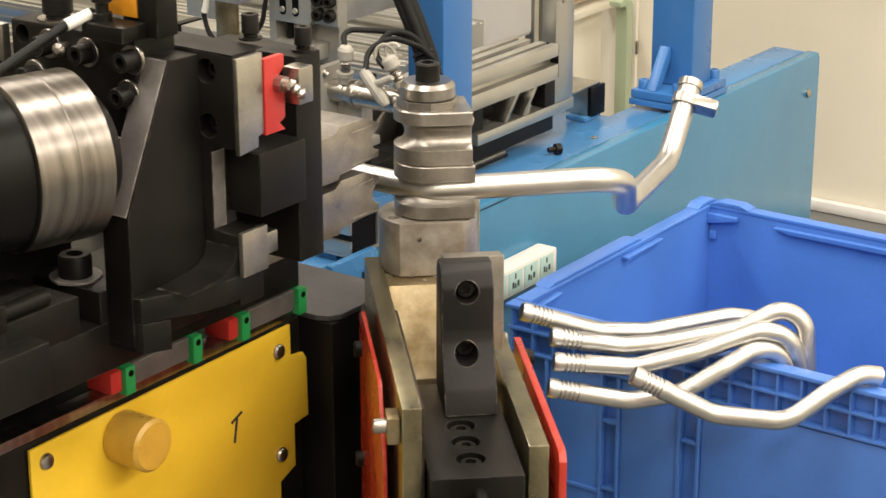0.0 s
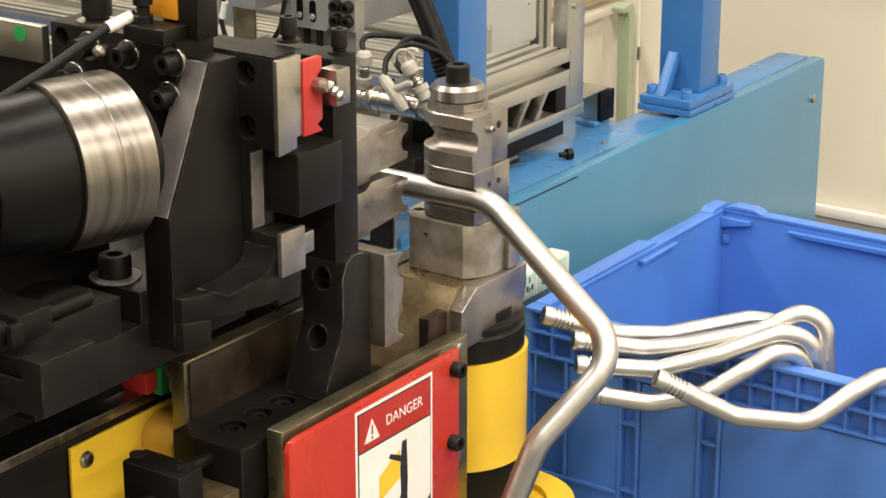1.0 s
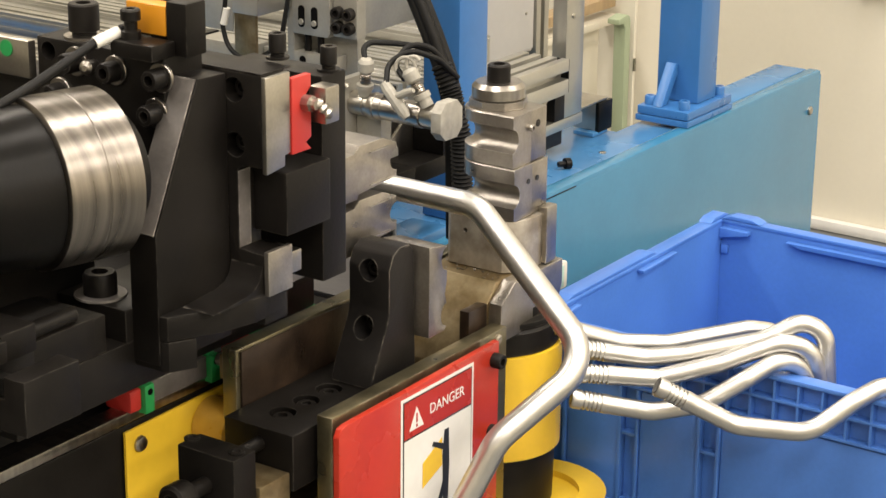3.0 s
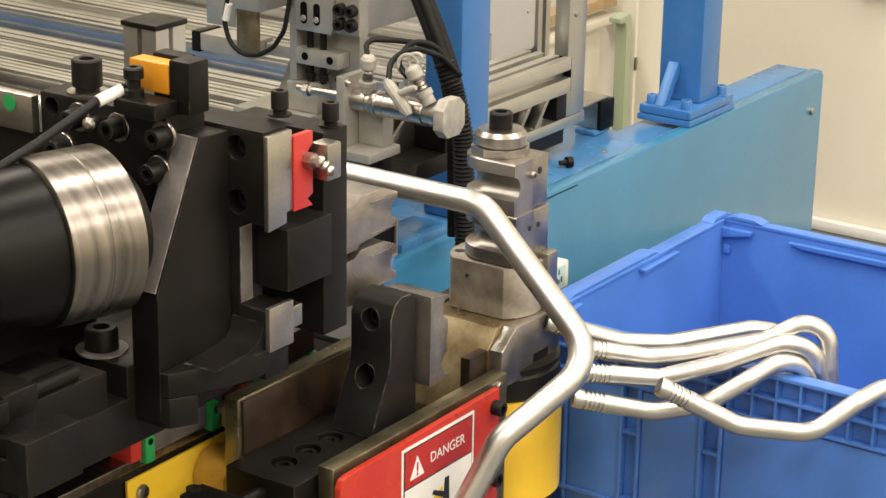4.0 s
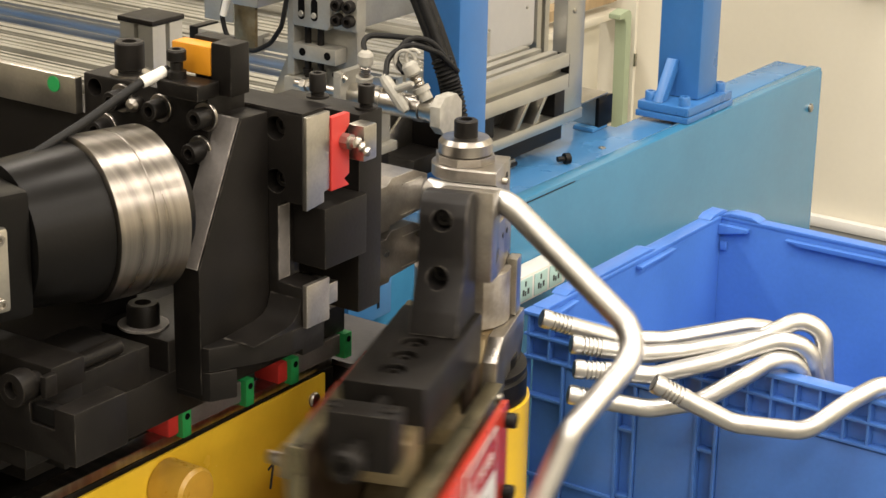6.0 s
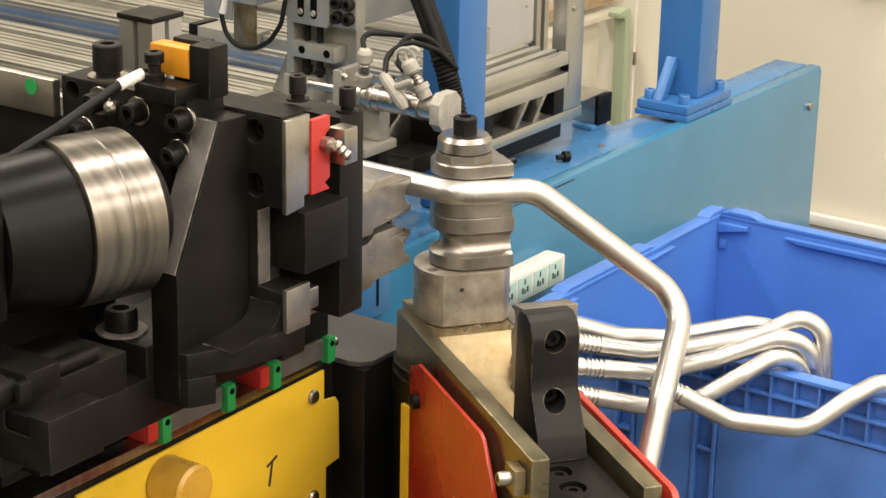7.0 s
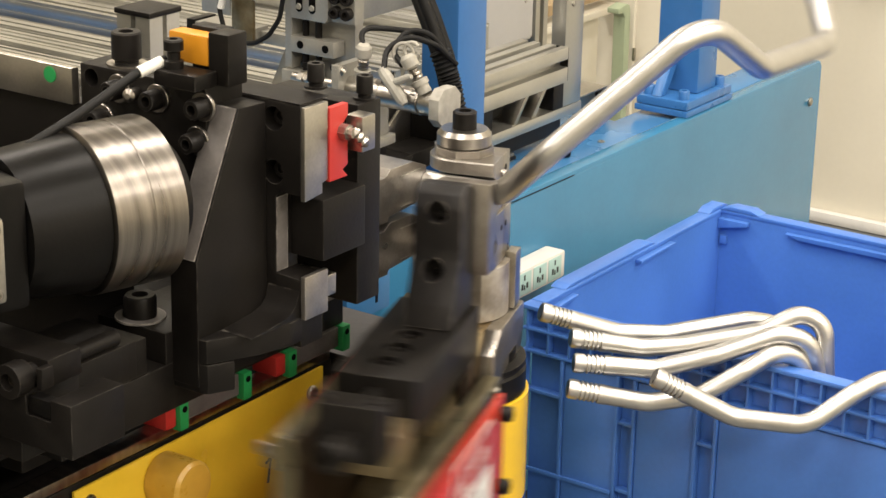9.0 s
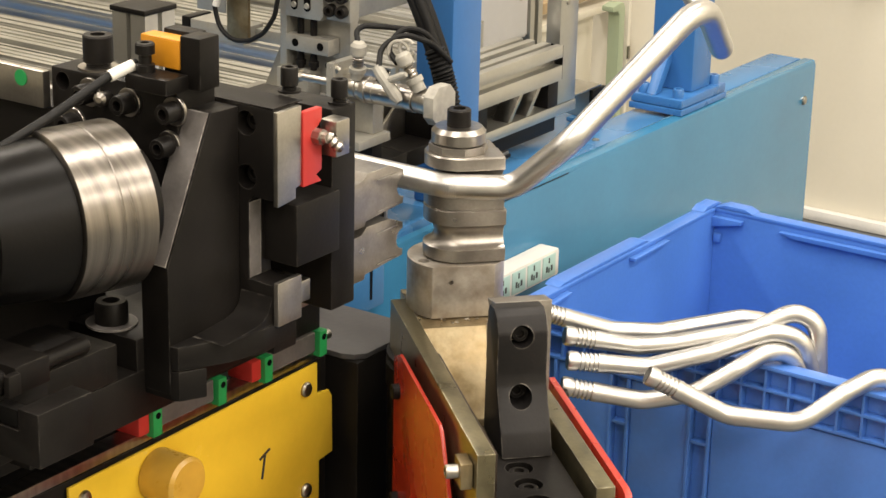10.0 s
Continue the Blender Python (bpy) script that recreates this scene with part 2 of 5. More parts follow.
# ---- machine bed ----
bed = thing("machine_bed", "blue painted steel bed of a tube bender", "machine")
boxpart("end_panel", TEAL, bed, -0.405, -0.393, -0.3, 2.2, 0.02, 0.684, bev=0.004)
bm = bmesh.new()
prism(bm, [(-0.86, -0.3), (-0.41, -0.3), (-0.41, 1.72), (-0.535, 1.72), (-0.535, 1.41), (-0.86, 1.41)], "z", 0.655, 0.686, 0.003)
part("top_plate", bm, BLUE, bed)
boxpart("edge_lip", TEAL, bed, -0.43, -0.394, -0.3, 2.2, 0.672, 0.694, bev=0.008)
boxpart("top_lip", BLUE, bed, -0.52, -0.432, 1.725, 2.195, 0.66, 0.692, bev=0.006)
boxpart("front_panel", BLUE, bed, -4.5, -0.41, -0.3, -0.27, 0.05, 0.655)
boxpart("back_panel", BLUE, bed, -4.5, -0.56, 1.38, 1.405, 0.05, 0.654)
boxpart("long_top", BLUE, bed, -4.5, -0.87, -0.26, 1.3, 0.63, 0.668)
boxpart("seam_strip", BLACK2, bed, -0.3935, -0.3925, 0.62, 1.0, 0.683, 0.685, bev=0.0)
boxpart("column", SHADEBLUE, bed, -0.535, -0.45, 0.645, 0.744, 0.687, 2.4, bev=0.006)
boxpart("column", SHADEBLUE, bed, -0.528, -0.42, 1.58, 1.672, 0.7305, 2.4, bev=0.006)
boxpart("column_foot", SHADEBLUE, bed, -0.535, -0.4, 1.497, 1.72, 0.695, 0.709, bev=0.002)
boxpart("column_foot", SHADEBLUE, bed, -0.532, -0.402, 1.5, 1.716, 0.711, 0.73, bev=0.002)
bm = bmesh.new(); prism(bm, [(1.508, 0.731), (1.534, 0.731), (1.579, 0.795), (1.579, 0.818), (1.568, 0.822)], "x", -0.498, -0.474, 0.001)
part("gusset", bm, SHADEBLUE, bed)
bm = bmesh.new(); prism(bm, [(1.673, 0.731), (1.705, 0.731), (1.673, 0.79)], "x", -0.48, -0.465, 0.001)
part("gusset", bm, SHADEBLUE, bed)
for x, y in ((-0.424, 1.524), (-0.512, 1.524), (-0.424, 1.695), (-0.512, 1.695)):
    bm = bmesh.new(); cap_screw(bm, (x, y, 0.73), (0, 0, 1), 0.013, 0.022)
    part("foot_bolt", bm, SHADEBLUE, bed)
bm = bmesh.new(); lathe(bm, (-0.393, 2.14, 0.60), (1, 0, 0), [(0, 0.011), (0.004, 0.011), (0.006, 0.008)], 16)
part("panel_screw", bm, STEEL, bed)
bm = bmesh.new(); cap_screw(bm, (-0.47, 1.24, 0.686), (0, 0, 1), 0.008, 0.004)
part("panel_screw", bm, STEEL, bed)
boxpart("bearing_pad", BLUE, bed, -0.50, -0.41, 0.40, 0.56, 0.687, 0.712, bev=0.006)
boxpart("slotted_plate", BLUE, bed, -0.392, -0.375, 0.20, 0.33, 0.60, 0.715, bev=0.004)
boxpart("slot", BLACK2, bed, -0.3749, -0.374, 0.285, 0.292, 0.62, 0.68, bev=0.0)

crossbar = thing("square_profile", "open-ended aluminium square profile on the bed", "profile")
bm = bmesh.new()
for d in ((0.284, 0.372, 0.7005, 0.706), (0.284, 0.372, 0.769, 0.7745), (0.284, 0.29, 0.7062, 0.731), (0.284, 0.29, 0.744, 0.7688), (0.366, 0.372, 0.7062, 0.7688)):
    box(bm, -0.85, -0.40, *d, 0.001)
part("profile", bm, ALU, crossbar)
boxpart("end_plug", BLACK2, crossbar, -0.85, -0.404, 0.2905, 0.3655, 0.7065, 0.7685, bev=0.0)
boxpart("profile_pad", BLUE, crossbar, -0.8, -0.44, 0.295, 0.36, 0.6865, 0.70, bev=0.002)

# loose socket screw lying on the bed
bm = bmesh.new()
lathe(bm, (-0.481, 1.072, 0.698), (0.5, 0.85, 0), [(0, 0.006), (0.016, 0.006), (0.0162, 0.012), (0.028, 0.012), (0.029, 0.011)], 18)
tagged(part("socket_screw", bm, BLACK), "black socket screw lying loose on the blue bed", "screw")

# ---- slide rails of the feeding carriage behind the head ----
ribs = random.Random(3)
for y, w, z, n, x1 in ((0.65, 0.092, 0.80, 4, -0.70), (0.746, 0.096, 0.806, 4, -0.70), (0.846, 0.094, 0.80, 3, -0.72), (1.10, 0.1, 0.80, 3, -0.92), (1.206, 0.11, 0.812, 4, -0.92), (1.322, 0.1, 0.80, 3, -0.95), (1.428, 0.09, 0.83, 3, -0.95)):
    rail = thing("feed_rail", "ribbed aluminium profile rail of the feeding carriage", "rail", "feed rails")
    bm = bmesh.new()
    out = []
    for i in range(n):
        a, p = y + w * i / n, w / n
        dip, k = ribs.choice((0.003, 0.006, 0.018)), ribs.uniform(0.35, 0.75)
        out += [(a, z), (a + p * k, z), (a + p * (k + 0.04), z - dip), (a + p * 0.96, z - dip)]
    out += [(y + w, z), (y + w, 0.67), (y, 0.67)]
    prism(bm, out, "x", -4.4, x1)
    part("profile", bm, ALU, rail)
    for i in range(3):
        bm = bmesh.new(); box(bm, -4.4, x1, y - 0.0035, y - 0.0005, z - 0.026 - i * 0.028, z - 0.008 - i * 0.028, 0.001)
        part("rib", bm, ALU, rail)
bm = bmesh.new(); box(bm, -4.4, -0.75, 1.03, 1.072, 0.67, 0.758, 0.004)
part("blue_beam", bm, SHADEBLUE, bed)
# black strip filling the recess between the two rail groups
boxpart("dark_recess", BLACK2, bed, -4.4, -0.72, 0.945, 0.995, 0.67, 0.73)
boxpart("cover_plate", BLACK, bed, -4.4, -0.68, 0.44, 0.64, 0.67, 0.765, bev=0.003)
for y in (0.47, 0.53, 0.585):
    boxpart("cover_rib", GRIME, bed, -4.4, -0.69, y, y + 0.014, 0.7655, 0.779, bev=0.002)

# ---- aluminium gantry with its slides ----
gantry = thing("profile_gantry", "aluminium profile gantry with slotted beams over the bed", "frame")
for x in (-0.54, -0.61):
    bm = bmesh.new()
    prism(bm, [(x, 0.842), (x + 0.05, 0.842), (x + 0.05, 0.874), (x + 0.03, 0.874), (x + 0.03, 0.891), (x + 0.05, 0.891), (x + 0.05, 0.917), (x + 0.032, 0.917), (x + 0.032, 0.9), (x + 0.02, 0.9), (x + 0.02, 0.917), (x, 0.917)], "y", 0.70, 1.12, 0.0008)
    part("beam", bm, ALU, gantry)
boxpart("post", ALU, gantry, -0.565, -0.53, 1.172, 1.245, 0.769, 2.2)
for z in (0.99, 1.06):
    bm = bmesh.new(); lathe(bm, (-0.53, 1.2, z), (1, 0, 0), [(0, 0.006), (0.003, 0.006), (0.004, 0.004)], 12)
    part("post_screw", bm, STEEL, gantry)
boxpart("end_cap", BLACK2, gantry, -0.539, -0.491, 1.1205, 1.1235, 0.843, 0.916, bev=0.001)
boxpart("spacer", BLACK, gantry, -0.565, -0.528, 1.13, 1.17, 0.769, 0.841)
boxpart("spacer", BLACK, gantry, -0.60, -0.545, 0.78, 0.92, 0.769, 0.8415)
bm = bmesh.new(); prism(bm, [(0.88, 0.744), (1.25, 0.744), (1.25, 0.768), (0.88, 0.768)], "x", -0.64, -0.53, 0.002)
part("slide_block", bm, ALU, gantry)
for y in (0.985, 1.055):
    bm = bmesh.new(); prism(bm, [(y, 0.7685), (y + 0.014, 0.7685), (y + 0.075, 0.8415), (y + 0.062, 0.8415)], "x", -0.575, -0.535, 0.001)
    part("slide_web", bm, STEEL, gantry)
# black plate added to fill the gap behind the slide webs
boxpart("web_dark_fill", BLACK, gantry, -0.625, -0.59, 0.885, 1.125, 0.769, 0.8405)
boxpart("slide_foot", BLACK, gantry, -0.68, -0.545, 0.86, 1.19, 0.706, 0.7435)
boxpart("lower_guide", STEEL, gantry, -0.69, -0.54, 0.72, 1.0, 0.687, 0.7055)
boxpart("guide_groove", BLACK, gantry, -0.5399, -0.535, 0.72, 1.0, 0.692, 0.7)
boxpart("bumper", ALU, gantry, -0.615, -0.556, 1.352, 1.408, 0.697, 0.757)
boxpart("bumper_cap", BLACK2, gantry, -0.5555, -0.546, 1.35, 1.41, 0.694, 0.762)
boxpart("bumper_plate", STEEL, gantry, -0.625, -0.55, 1.27, 1.395, 0.7625, 0.768)
boxpart("bumper_foot", BLUE, gantry, -0.60, -0.548, 1.33, 1.395, 0.687, 0.6965)
boxpart("cross_beam", ALU, gantry, -0.72, -0.66, 0.3, 0.62, 1.13, 1.19)

# ---- upright tool stand with clamp screws (behind the head) ----
stand = thing("clamp_stand", "grey machined stand with slotted plates and cap screws", "machine part")
boxpart("upright", PALESTEEL, stand, -0.672, -0.656, 0.40, 0.47, 0.986, 1.35)
boxpart("back_plate", PALESTEEL, stand, -0.655, -0.533, 0.4315, 0.456, 0.94, 1.35)
boxpart("base_block", PALESTEEL, stand, -0.672, -0.60, 0.39, 0.43, 0.931, 0.985)
boxpart("foot", PALESTEEL, stand, -0.765, -0.60, 0.345, 0.456, 0.915, 0.93)
bm = bmesh.new(); prism(bm, [(-0.74, 0.931), (-0.673, 0.931), (-0.673, 1.04), (-0.69, 1.04)], "y", 0.44, 0.452, 0.001)
part("rib", bm, PALESTEEL, stand)
boxpart("base", BLACK, stand, -0.68, -0.575, 0.40, 0.56, 0.82, 0.9145)
boxpart("base_step", BLACK, stand, -0.66, -0.55, 0.36, 0.399, 0.836, 0.88)
boxpart("base_beam", BLACK, stand, -1.2, -0.40, 0.33, 0.43, 0.836, 0.86)
boxpart("beam_post", BLACK, stand, -1.15, -1.0, 0.33, 0.43, 0.669, 0.8355)
bm = bmesh.new(); prism(bm, [(-0.655, 1.084), (-0.575, 1.084), (-0.568, 1.092), (-0.568, 1.32), (-0.655, 1.32)], "y", 0.395, 0.43, 0.002)
part("clamp_plate", bm, PALESTEEL, stand)
boxpart("clamp_plate", PALESTEEL, stand, -0.655, -0.556, 0.395, 0.43, 1.020, 1.05)
for x in (-0.634, -0.604):
    bm = bmesh.new()
    ring = [(x + 0.0075 * math.cos(a), 1.118 + (0.013 if math.sin(a) > 0 else -0.013) + 0.0075 * math.sin(a)) for a in [2 * math.pi * k / 20 for k in range(20)]]
    prism(bm, ring, "y", 0.3938, 0.396)
    part("slot", bm, HOLE, stand)
    bm = bmesh.new(); lathe(bm, (x, 0.3936, 1.108), (0, -1, 0), [(0, 0.006), (0.003, 0.005)], 12)
    part("slot_screw", bm, PALESTEEL, stand)
    bm = bmesh.new(); rod(bm, (x + 0.002, 0.412, 1.0505), (x + 0.002, 0.412, 1.0835), 0.0065, 14)
    part("stud", bm, BLACK, stand)
    bm = bmesh.new(); lathe(bm, (x + 0.002, 0.412, 0.985), (0, 0, 1), [(0, 0.0065), (0.006, 0.0065), (0.006, 0.010), (0.016, 0.010), (0.016, 0.0065), (0.0345, 0.0065)], 14)
    part("stud", bm, BLACK, stand)
for x in (-0.632, -0.574):
    bm = bmesh.new(); lathe(bm, (x, 0.3948, 1.036), (0, -1, 0), [(0, 0.0075), (0.0008, 0.0075)], 16)
    part("hole", bm, HOLE, stand)
boxpart("screw_plate", PALESTEEL, stand, -0.566, -0.512, 0.402, 0.4305, 1.088, 1.32)
for x in (-0.552, -0.526):
    for z in (1.108, 1.135):
        bm = bmesh.new(); cap_screw(bm, (x, 0.402, z), (0.15, -1, 0), 0.0115, 0.018)
        part("cap_screw", bm, BLACK, stand)
for z in (0.995, 0.968):
    bm = bmesh.new(); cap_screw(bm, (-0.575, 0.4312, z), (0, -1, 0), 0.008, 0.012)
    part("cap_screw", bm, BLACK, stand)
boxpart("cross_plate", PALESTEEL, stand, -0.62, -0.58, 0.4565, 0.70, 1.068, 1.16)

# plates and loop of cable further back
panelstand = thing("sheet_bracket", "thin steel sheet bracket with hanging cable loop", "bracket")
boxpart("sheet", PALESTEEL, panelstand, -0.839, -0.769, 0.360, 0.363, 1.076, 1.5, bev=0.001)
boxpart("flat_bar", OILY, panelstand, -0.741, -0.691, 0.330, 0.338, 1.036, 1.5, bev=0.001)
boxpart("sheet_foot", PALESTEEL, panelstand, -0.865, -0.736, 0.370, 0.430, 1.018, 1.051, bev=0.002)
boxpart("foot_cap", BLACK2, panelstand, -0.885, -0.8655, 0.368, 0.432, 1.014, 1.054, bev=0.002)
boxpart("tie_bar", PALESTEEL, panelstand, -0.7355, -0.6725, 0.405, 0.425, 1.022, 1.045, bev=0.002)
bm = bmesh.new(); sweep(bm, rounded([(-0.74, 0.310, 1.199), (-0.746, 0.310, 1.135), (-0.754, 0.310, 1.103), (-0.742, 0.310, 1.062), (-0.712, 0.310, 1.043), (-0.672, 0.310, 1.048), (-0.638, 0.310, 1.067), (-0.612, 0.310, 1.102), (-0.598, 0.310, 1.166), (-0.595, 0.310, 1.217)], 0.05), 0.0045, 10)
part("cable_loop", bm, RUBBER, panelstand)
bm = bmesh.new(); rod(bm, (-0.75, 0.310, 1.103), (-0.741, 0.310, 1.134), 0.0068, 12)
part("cable_sleeve", bm, WHITE, panelstand)

# aluminium post with dark cap, over the carriage
post = thing("profile_post", "short aluminium profile post with a dark cap", "post")
bm = bmesh.new()
prism(bm, [(-0.56, -0.165), (-0.53, -0.165), (-0.53, -0.156), (-0.52, -0.156), (-0.52, -0.165), (-0.49, -0.165), (-0.49, -0.135), (-0.499, -0.135), (-0.499, -0.125), (-0.49, -0.125), (-0.49, -0.095), (-0.56, -0.095)], "z", 0.687, 1.203)
part("profile", bm, ALU, post)
boxpart("cap", BLACK, post, -0.563, -0.487, -0.168, -0.092, 1.204, 1.213)

# ---- pneumatic ejector cylinder on its bracket ----
ejector = thing("pneumatic_cylinder", "small steel pneumatic cylinder with white fittings on a bracket", "cylinder")
boxpart("bracket", PALESTEEL, ejector, -0.476, -0.460, 0.285, 0.362, 0.9145, 1.044)
boxpart("bracket_web", PALESTEEL, ejector, -0.4595, -0.405, 0.33, 0.362, 0.9145, 0.985)
boxpart("bracket_foot", PALESTEEL, ejector, -0.535, -0.395, 0.275, 0.37, 0.897, 0.914)
boxpart("bracket_leg", BLACK, ejector, -0.525, -0.41, 0.335, 0.365, 0.8605, 0.8965)
CY, CZC = 0.322, 0.998


def along_x(name, material, x, profile, seg=28, label=""):
    bm = bmesh.new(); lathe(bm, (x, CY, CZC), (1, 0, 0), profile, seg)
    return part(name, bm, material, ejector, label)


along_x("rod_collar", STEEL, -0.4595, [(0, 0.021), (0.03, 0.021), (0.031, 0.019), (0.042, 0.019)])
along_x("barrel", BRUSHED, -0.4172, [(0, 0.0235), (0.004, 0.025), (0.012, 0.025), (0.014, 0.0232), (0.028, 0.0232), (0.029, 0.0222), (0.098, 0.0222), (0.099, 0.0238), (0.112, 0.0238), (0.114, 0.0225)])
along_x("head_collar", STEEL, -0.303, [(0, 0.0215), (0.002, 0.0225), (0.034, 0.0225)])
bm = bmesh.new()
prism(bm, [(CY + a, CZC + b) for a, b in ((-0.034, -0.018), (-0.018, -0.034), (0.018, -0.034), (0.034, -0.018), (0.034, 0.018), (0.018, 0.034), (-0.018, 0.034), (-0.034, 0.018))], "x", -0.2685, -0.247, 0.002)
part("end_block", bm, DULLW, ejector, "pale end block with chamfered corners")
bm = bmesh.new(); rod(bm, (-0.59, CY, CZC), (-0.4765, CY, CZC), 0.0078, 16)
part("piston_rod", bm, BRUSHED, ejector)
bm = bmesh.new(); lathe(bm, (-0.575, CY, CZC), (1, 0, 0), [(0, 0.008), (0.001, 0.013), (0.012, 0.013), (0.013, 0.009), (0.02, 0.009)], 6)
part("rod_nut", bm, STEEL, ejector)
# white elbow fittings with ringed necks
for x, lean, k in ((-0.432, (0.12, -0.1, 1), 0.7), (-0.296, (-0.55, -0.15, 1), 0.85)):
    d = Vector(lean).normalized()
    q = Vector((x, CY - 0.004, CZC + 0.018))
    bm = bmesh.new(); lathe(bm, q, d, [(0, 0.0125), (0.018 * k, 0.0125), (0.0185 * k, 0.0155), (0.03 * k, 0.0155), (0.031 * k, 0.011)], 18)
    part("fitting_neck", bm, DULLW, ejector)
    bm = bmesh.new(); lathe(bm, q + d * (0.031 * k), d, [(0, 0.008), (0.003, 0.0105), (0.007, 0.0105), (0.008, 0.008), (0.010, 0.0105), (0.014, 0.0105), (0.015, 0.008), (0.018, 0.0105), (0.021, 0.008)], 16)
    part("ringed_stem", bm, BRUSHED, ejector)
    bm = bmesh.new(); lathe(bm, q + d * (0.031 * k + 0.021), d, [(0, 0.010), (0.004, 0.0145), (0.02, 0.0145), (0.026, 0.010)], 16)
    part("air_fitting", bm, DULLW, ejector)
bm = bmesh.new(); lathe(bm, (-0.459, CY - 0.022, 1.03), (-0.6, -0.5, 0.62), [(0, 0.0085), (0.008, 0.0085), (0.009, 0.006), (0.012, 0.0085), (0.016, 0.0085), (0.018, 0.005)], 12)
part("bleed_screw", bm, STEEL, ejector)
boxpart("sensor_clamp", BLACK, ejector, -0.387, -0.372, 0.312, 0.332, 1.0195, 1.039)
for x0, z0, x1, z1, w in ((-0.372, 1.052, -0.318, 0.998, 0.011), (-0.352, 1.028, -0.305, 1.05, 0.007)):
    a, b = Vector((x0, CY - 0.03, z0)), Vector((x1, CY - 0.034, z1))
    bm = bmesh.new(); sweep(bm, [a, a.lerp(b, 0.15), a.lerp(b, 0.85), b], [w * 0.7, w, w, w * 0.6], 10)
    part("sensor_clip", bm, DULLW, ejector)
hoses = thing("air_hoses", "black corrugated hose bundle and thin air lines", "hose")
for k in range(4):
    o = Vector((0.013 * (k % 2) - 0.012, 0.014 * (k // 2), 0.002 * k))
    bm = bmesh.new()
    sweep(bm, rounded([Vector(p) + o for p in ((-0.47, 0.46, 1.32), (-0.42, 0.46, 1.17), (-0.388, 0.465, 1.10), (-0.36, 0.47, 1.03), (-0.345, 0.48, 0.95), (-0.34, 0.48, 0.72))], 0.12), 0.0105, 12)
    part("hose", bm, RUBBER, hoses)
base = rounded([(-0.345, 0.43, 1.062), (-0.322, 0.433, 1.01), (-0.303, 0.435, 0.93), (-0.3, 0.445, 0.72)], 0.12)
line = [base[0]]
for a, b in zip(base[:-1], base[1:]):
    n = max(1, int((b - a).length / 0.004))
    line += [a.lerp(b, (i + 1) / n) for i in range(n)]
bm = bmesh.new(); sweep(bm, line, [0.0205 if i % 2 else 0.0165 for i in range(len(line))], 14)
part("corrugated_sleeve", bm, RUBBER, hoses)
for pts in (((-0.424, 0.312, 1.075), (-0.455, 0.34, 1.105), (-0.42, 0.38, 1.10), (-0.37, 0.40, 1.098), (-0.335, 0.43, 1.06)),
            ((-0.34, 0.31, 1.06), (-0.385, 0.34, 1.075), (-0.38, 0.38, 1.105), (-0.345, 0.40, 1.10), (-0.32, 0.43, 1.05)),
            ((-0.365, 0.29, 1.05), (-0.39, 0.33, 1.08), (-0.36, 0.36, 1.10), (-0.33, 0.4, 1.08), (-0.315, 0.44, 1.04))):
    bm = bmesh.new(); sweep(bm, rounded(pts, 0.04), 0.0052, 10)
    part("air_line", bm, RUBBER, hoses)
for c, r, tilt in (((-0.352, 0.33, 1.075), 0.018, 20), ((-0.338, 0.335, 1.082), 0.014, -35)):
    bm = bmesh.new()
    sweep(bm, [Matrix.Translation(c) @ pose(0, 0, 0, 80, tilt, 15) @ Vector((r * math.cos(a), r * math.sin(a), 0)) for a in [5.4 * k / 20 for k in range(21)]], 0.0035, 8)
    part("cable_tie", bm, DULLW, hoses, "looped white cable tie")

elbow = thing("support_brackets", "pair of small angled steel brackets behind the dies", "bracket")
for x in (-0.505, -0.475):
    bm = bmesh.new(); prism(bm, [(0.40, 0.861), (0.52, 0.861), (0.52, 0.93), (0.5, 0.93)], "x", x, x + 0.006, 0.001)
    part("bracket", bm, STEEL, elbow)
bm = bmesh.new(); box(bm, -0.53, -0.40, 0.4305, 0.57, 0.825, 0.8605, 0.003)
part("bracket_base", bm, BLACK, elbow)
boxpart("bracket_back", BLACK, elbow, -0.53, -0.40, 0.521, 0.535, 0.861, 0.95)

# ---- things by the far wall ----
door = thing("pale_green_frame", "pale green square steel tube frame by the wall", "frame")
bm = bmesh.new()
prism(bm, [(2.74, 0.588), (2.74, 0.604), (2.79, 0.612), (2.805, 0.606), (2.812, 0.59), (2.82, 0.0), (2.787, 0.0), (2.78, 0.572), (2.77, 0.586)], "x", -1.33, -1.29, 0.004)
part("tube_frame", bm, GREENPOST, door)
boxpart("jamb", WALL, door, -1.34, -1.29, 2.835, 2.85, 0.0, 2.0)
boxpart("latch", STEEL, door, -1.289, -1.282, 2.832, 2.842, 0.43, 0.47)
cab = thing("control_cabinet", "light grey sheet metal control cabinet", "cabinet")
boxpart("body", GREY, cab, -1.6, -1.2, 1.66, 2.11, 0.645, 2.2, bev=0.004)
boxpart("door_panel", GREY, cab, -1.199, -1.19, 1.67, 2.1, 0.655, 2.1, bev=0.003)
bm = bmesh.new(); lathe(bm, (-1.19, 2.06, 0.757), (1, 0, 0), [(0, 0.004), (0.003, 0.004), (0.004, 0.003)], 14)
part("lock", bm, STEEL, cab)
boxpart("cabinet_foot", ALU, cab, -1.6, -1.3, 1.9, 2.10, 0.0, 0.644, bev=0.004)
for y in (2.115, 2.155):
    pp = thing("tall_profile", "slim pale aluminium profile upright", "post", "slim uprights")
    boxpart("profile", ALU, pp, -1.22, -1.19, y, y + 0.022, 0.0, 2.2, bev=0.002)
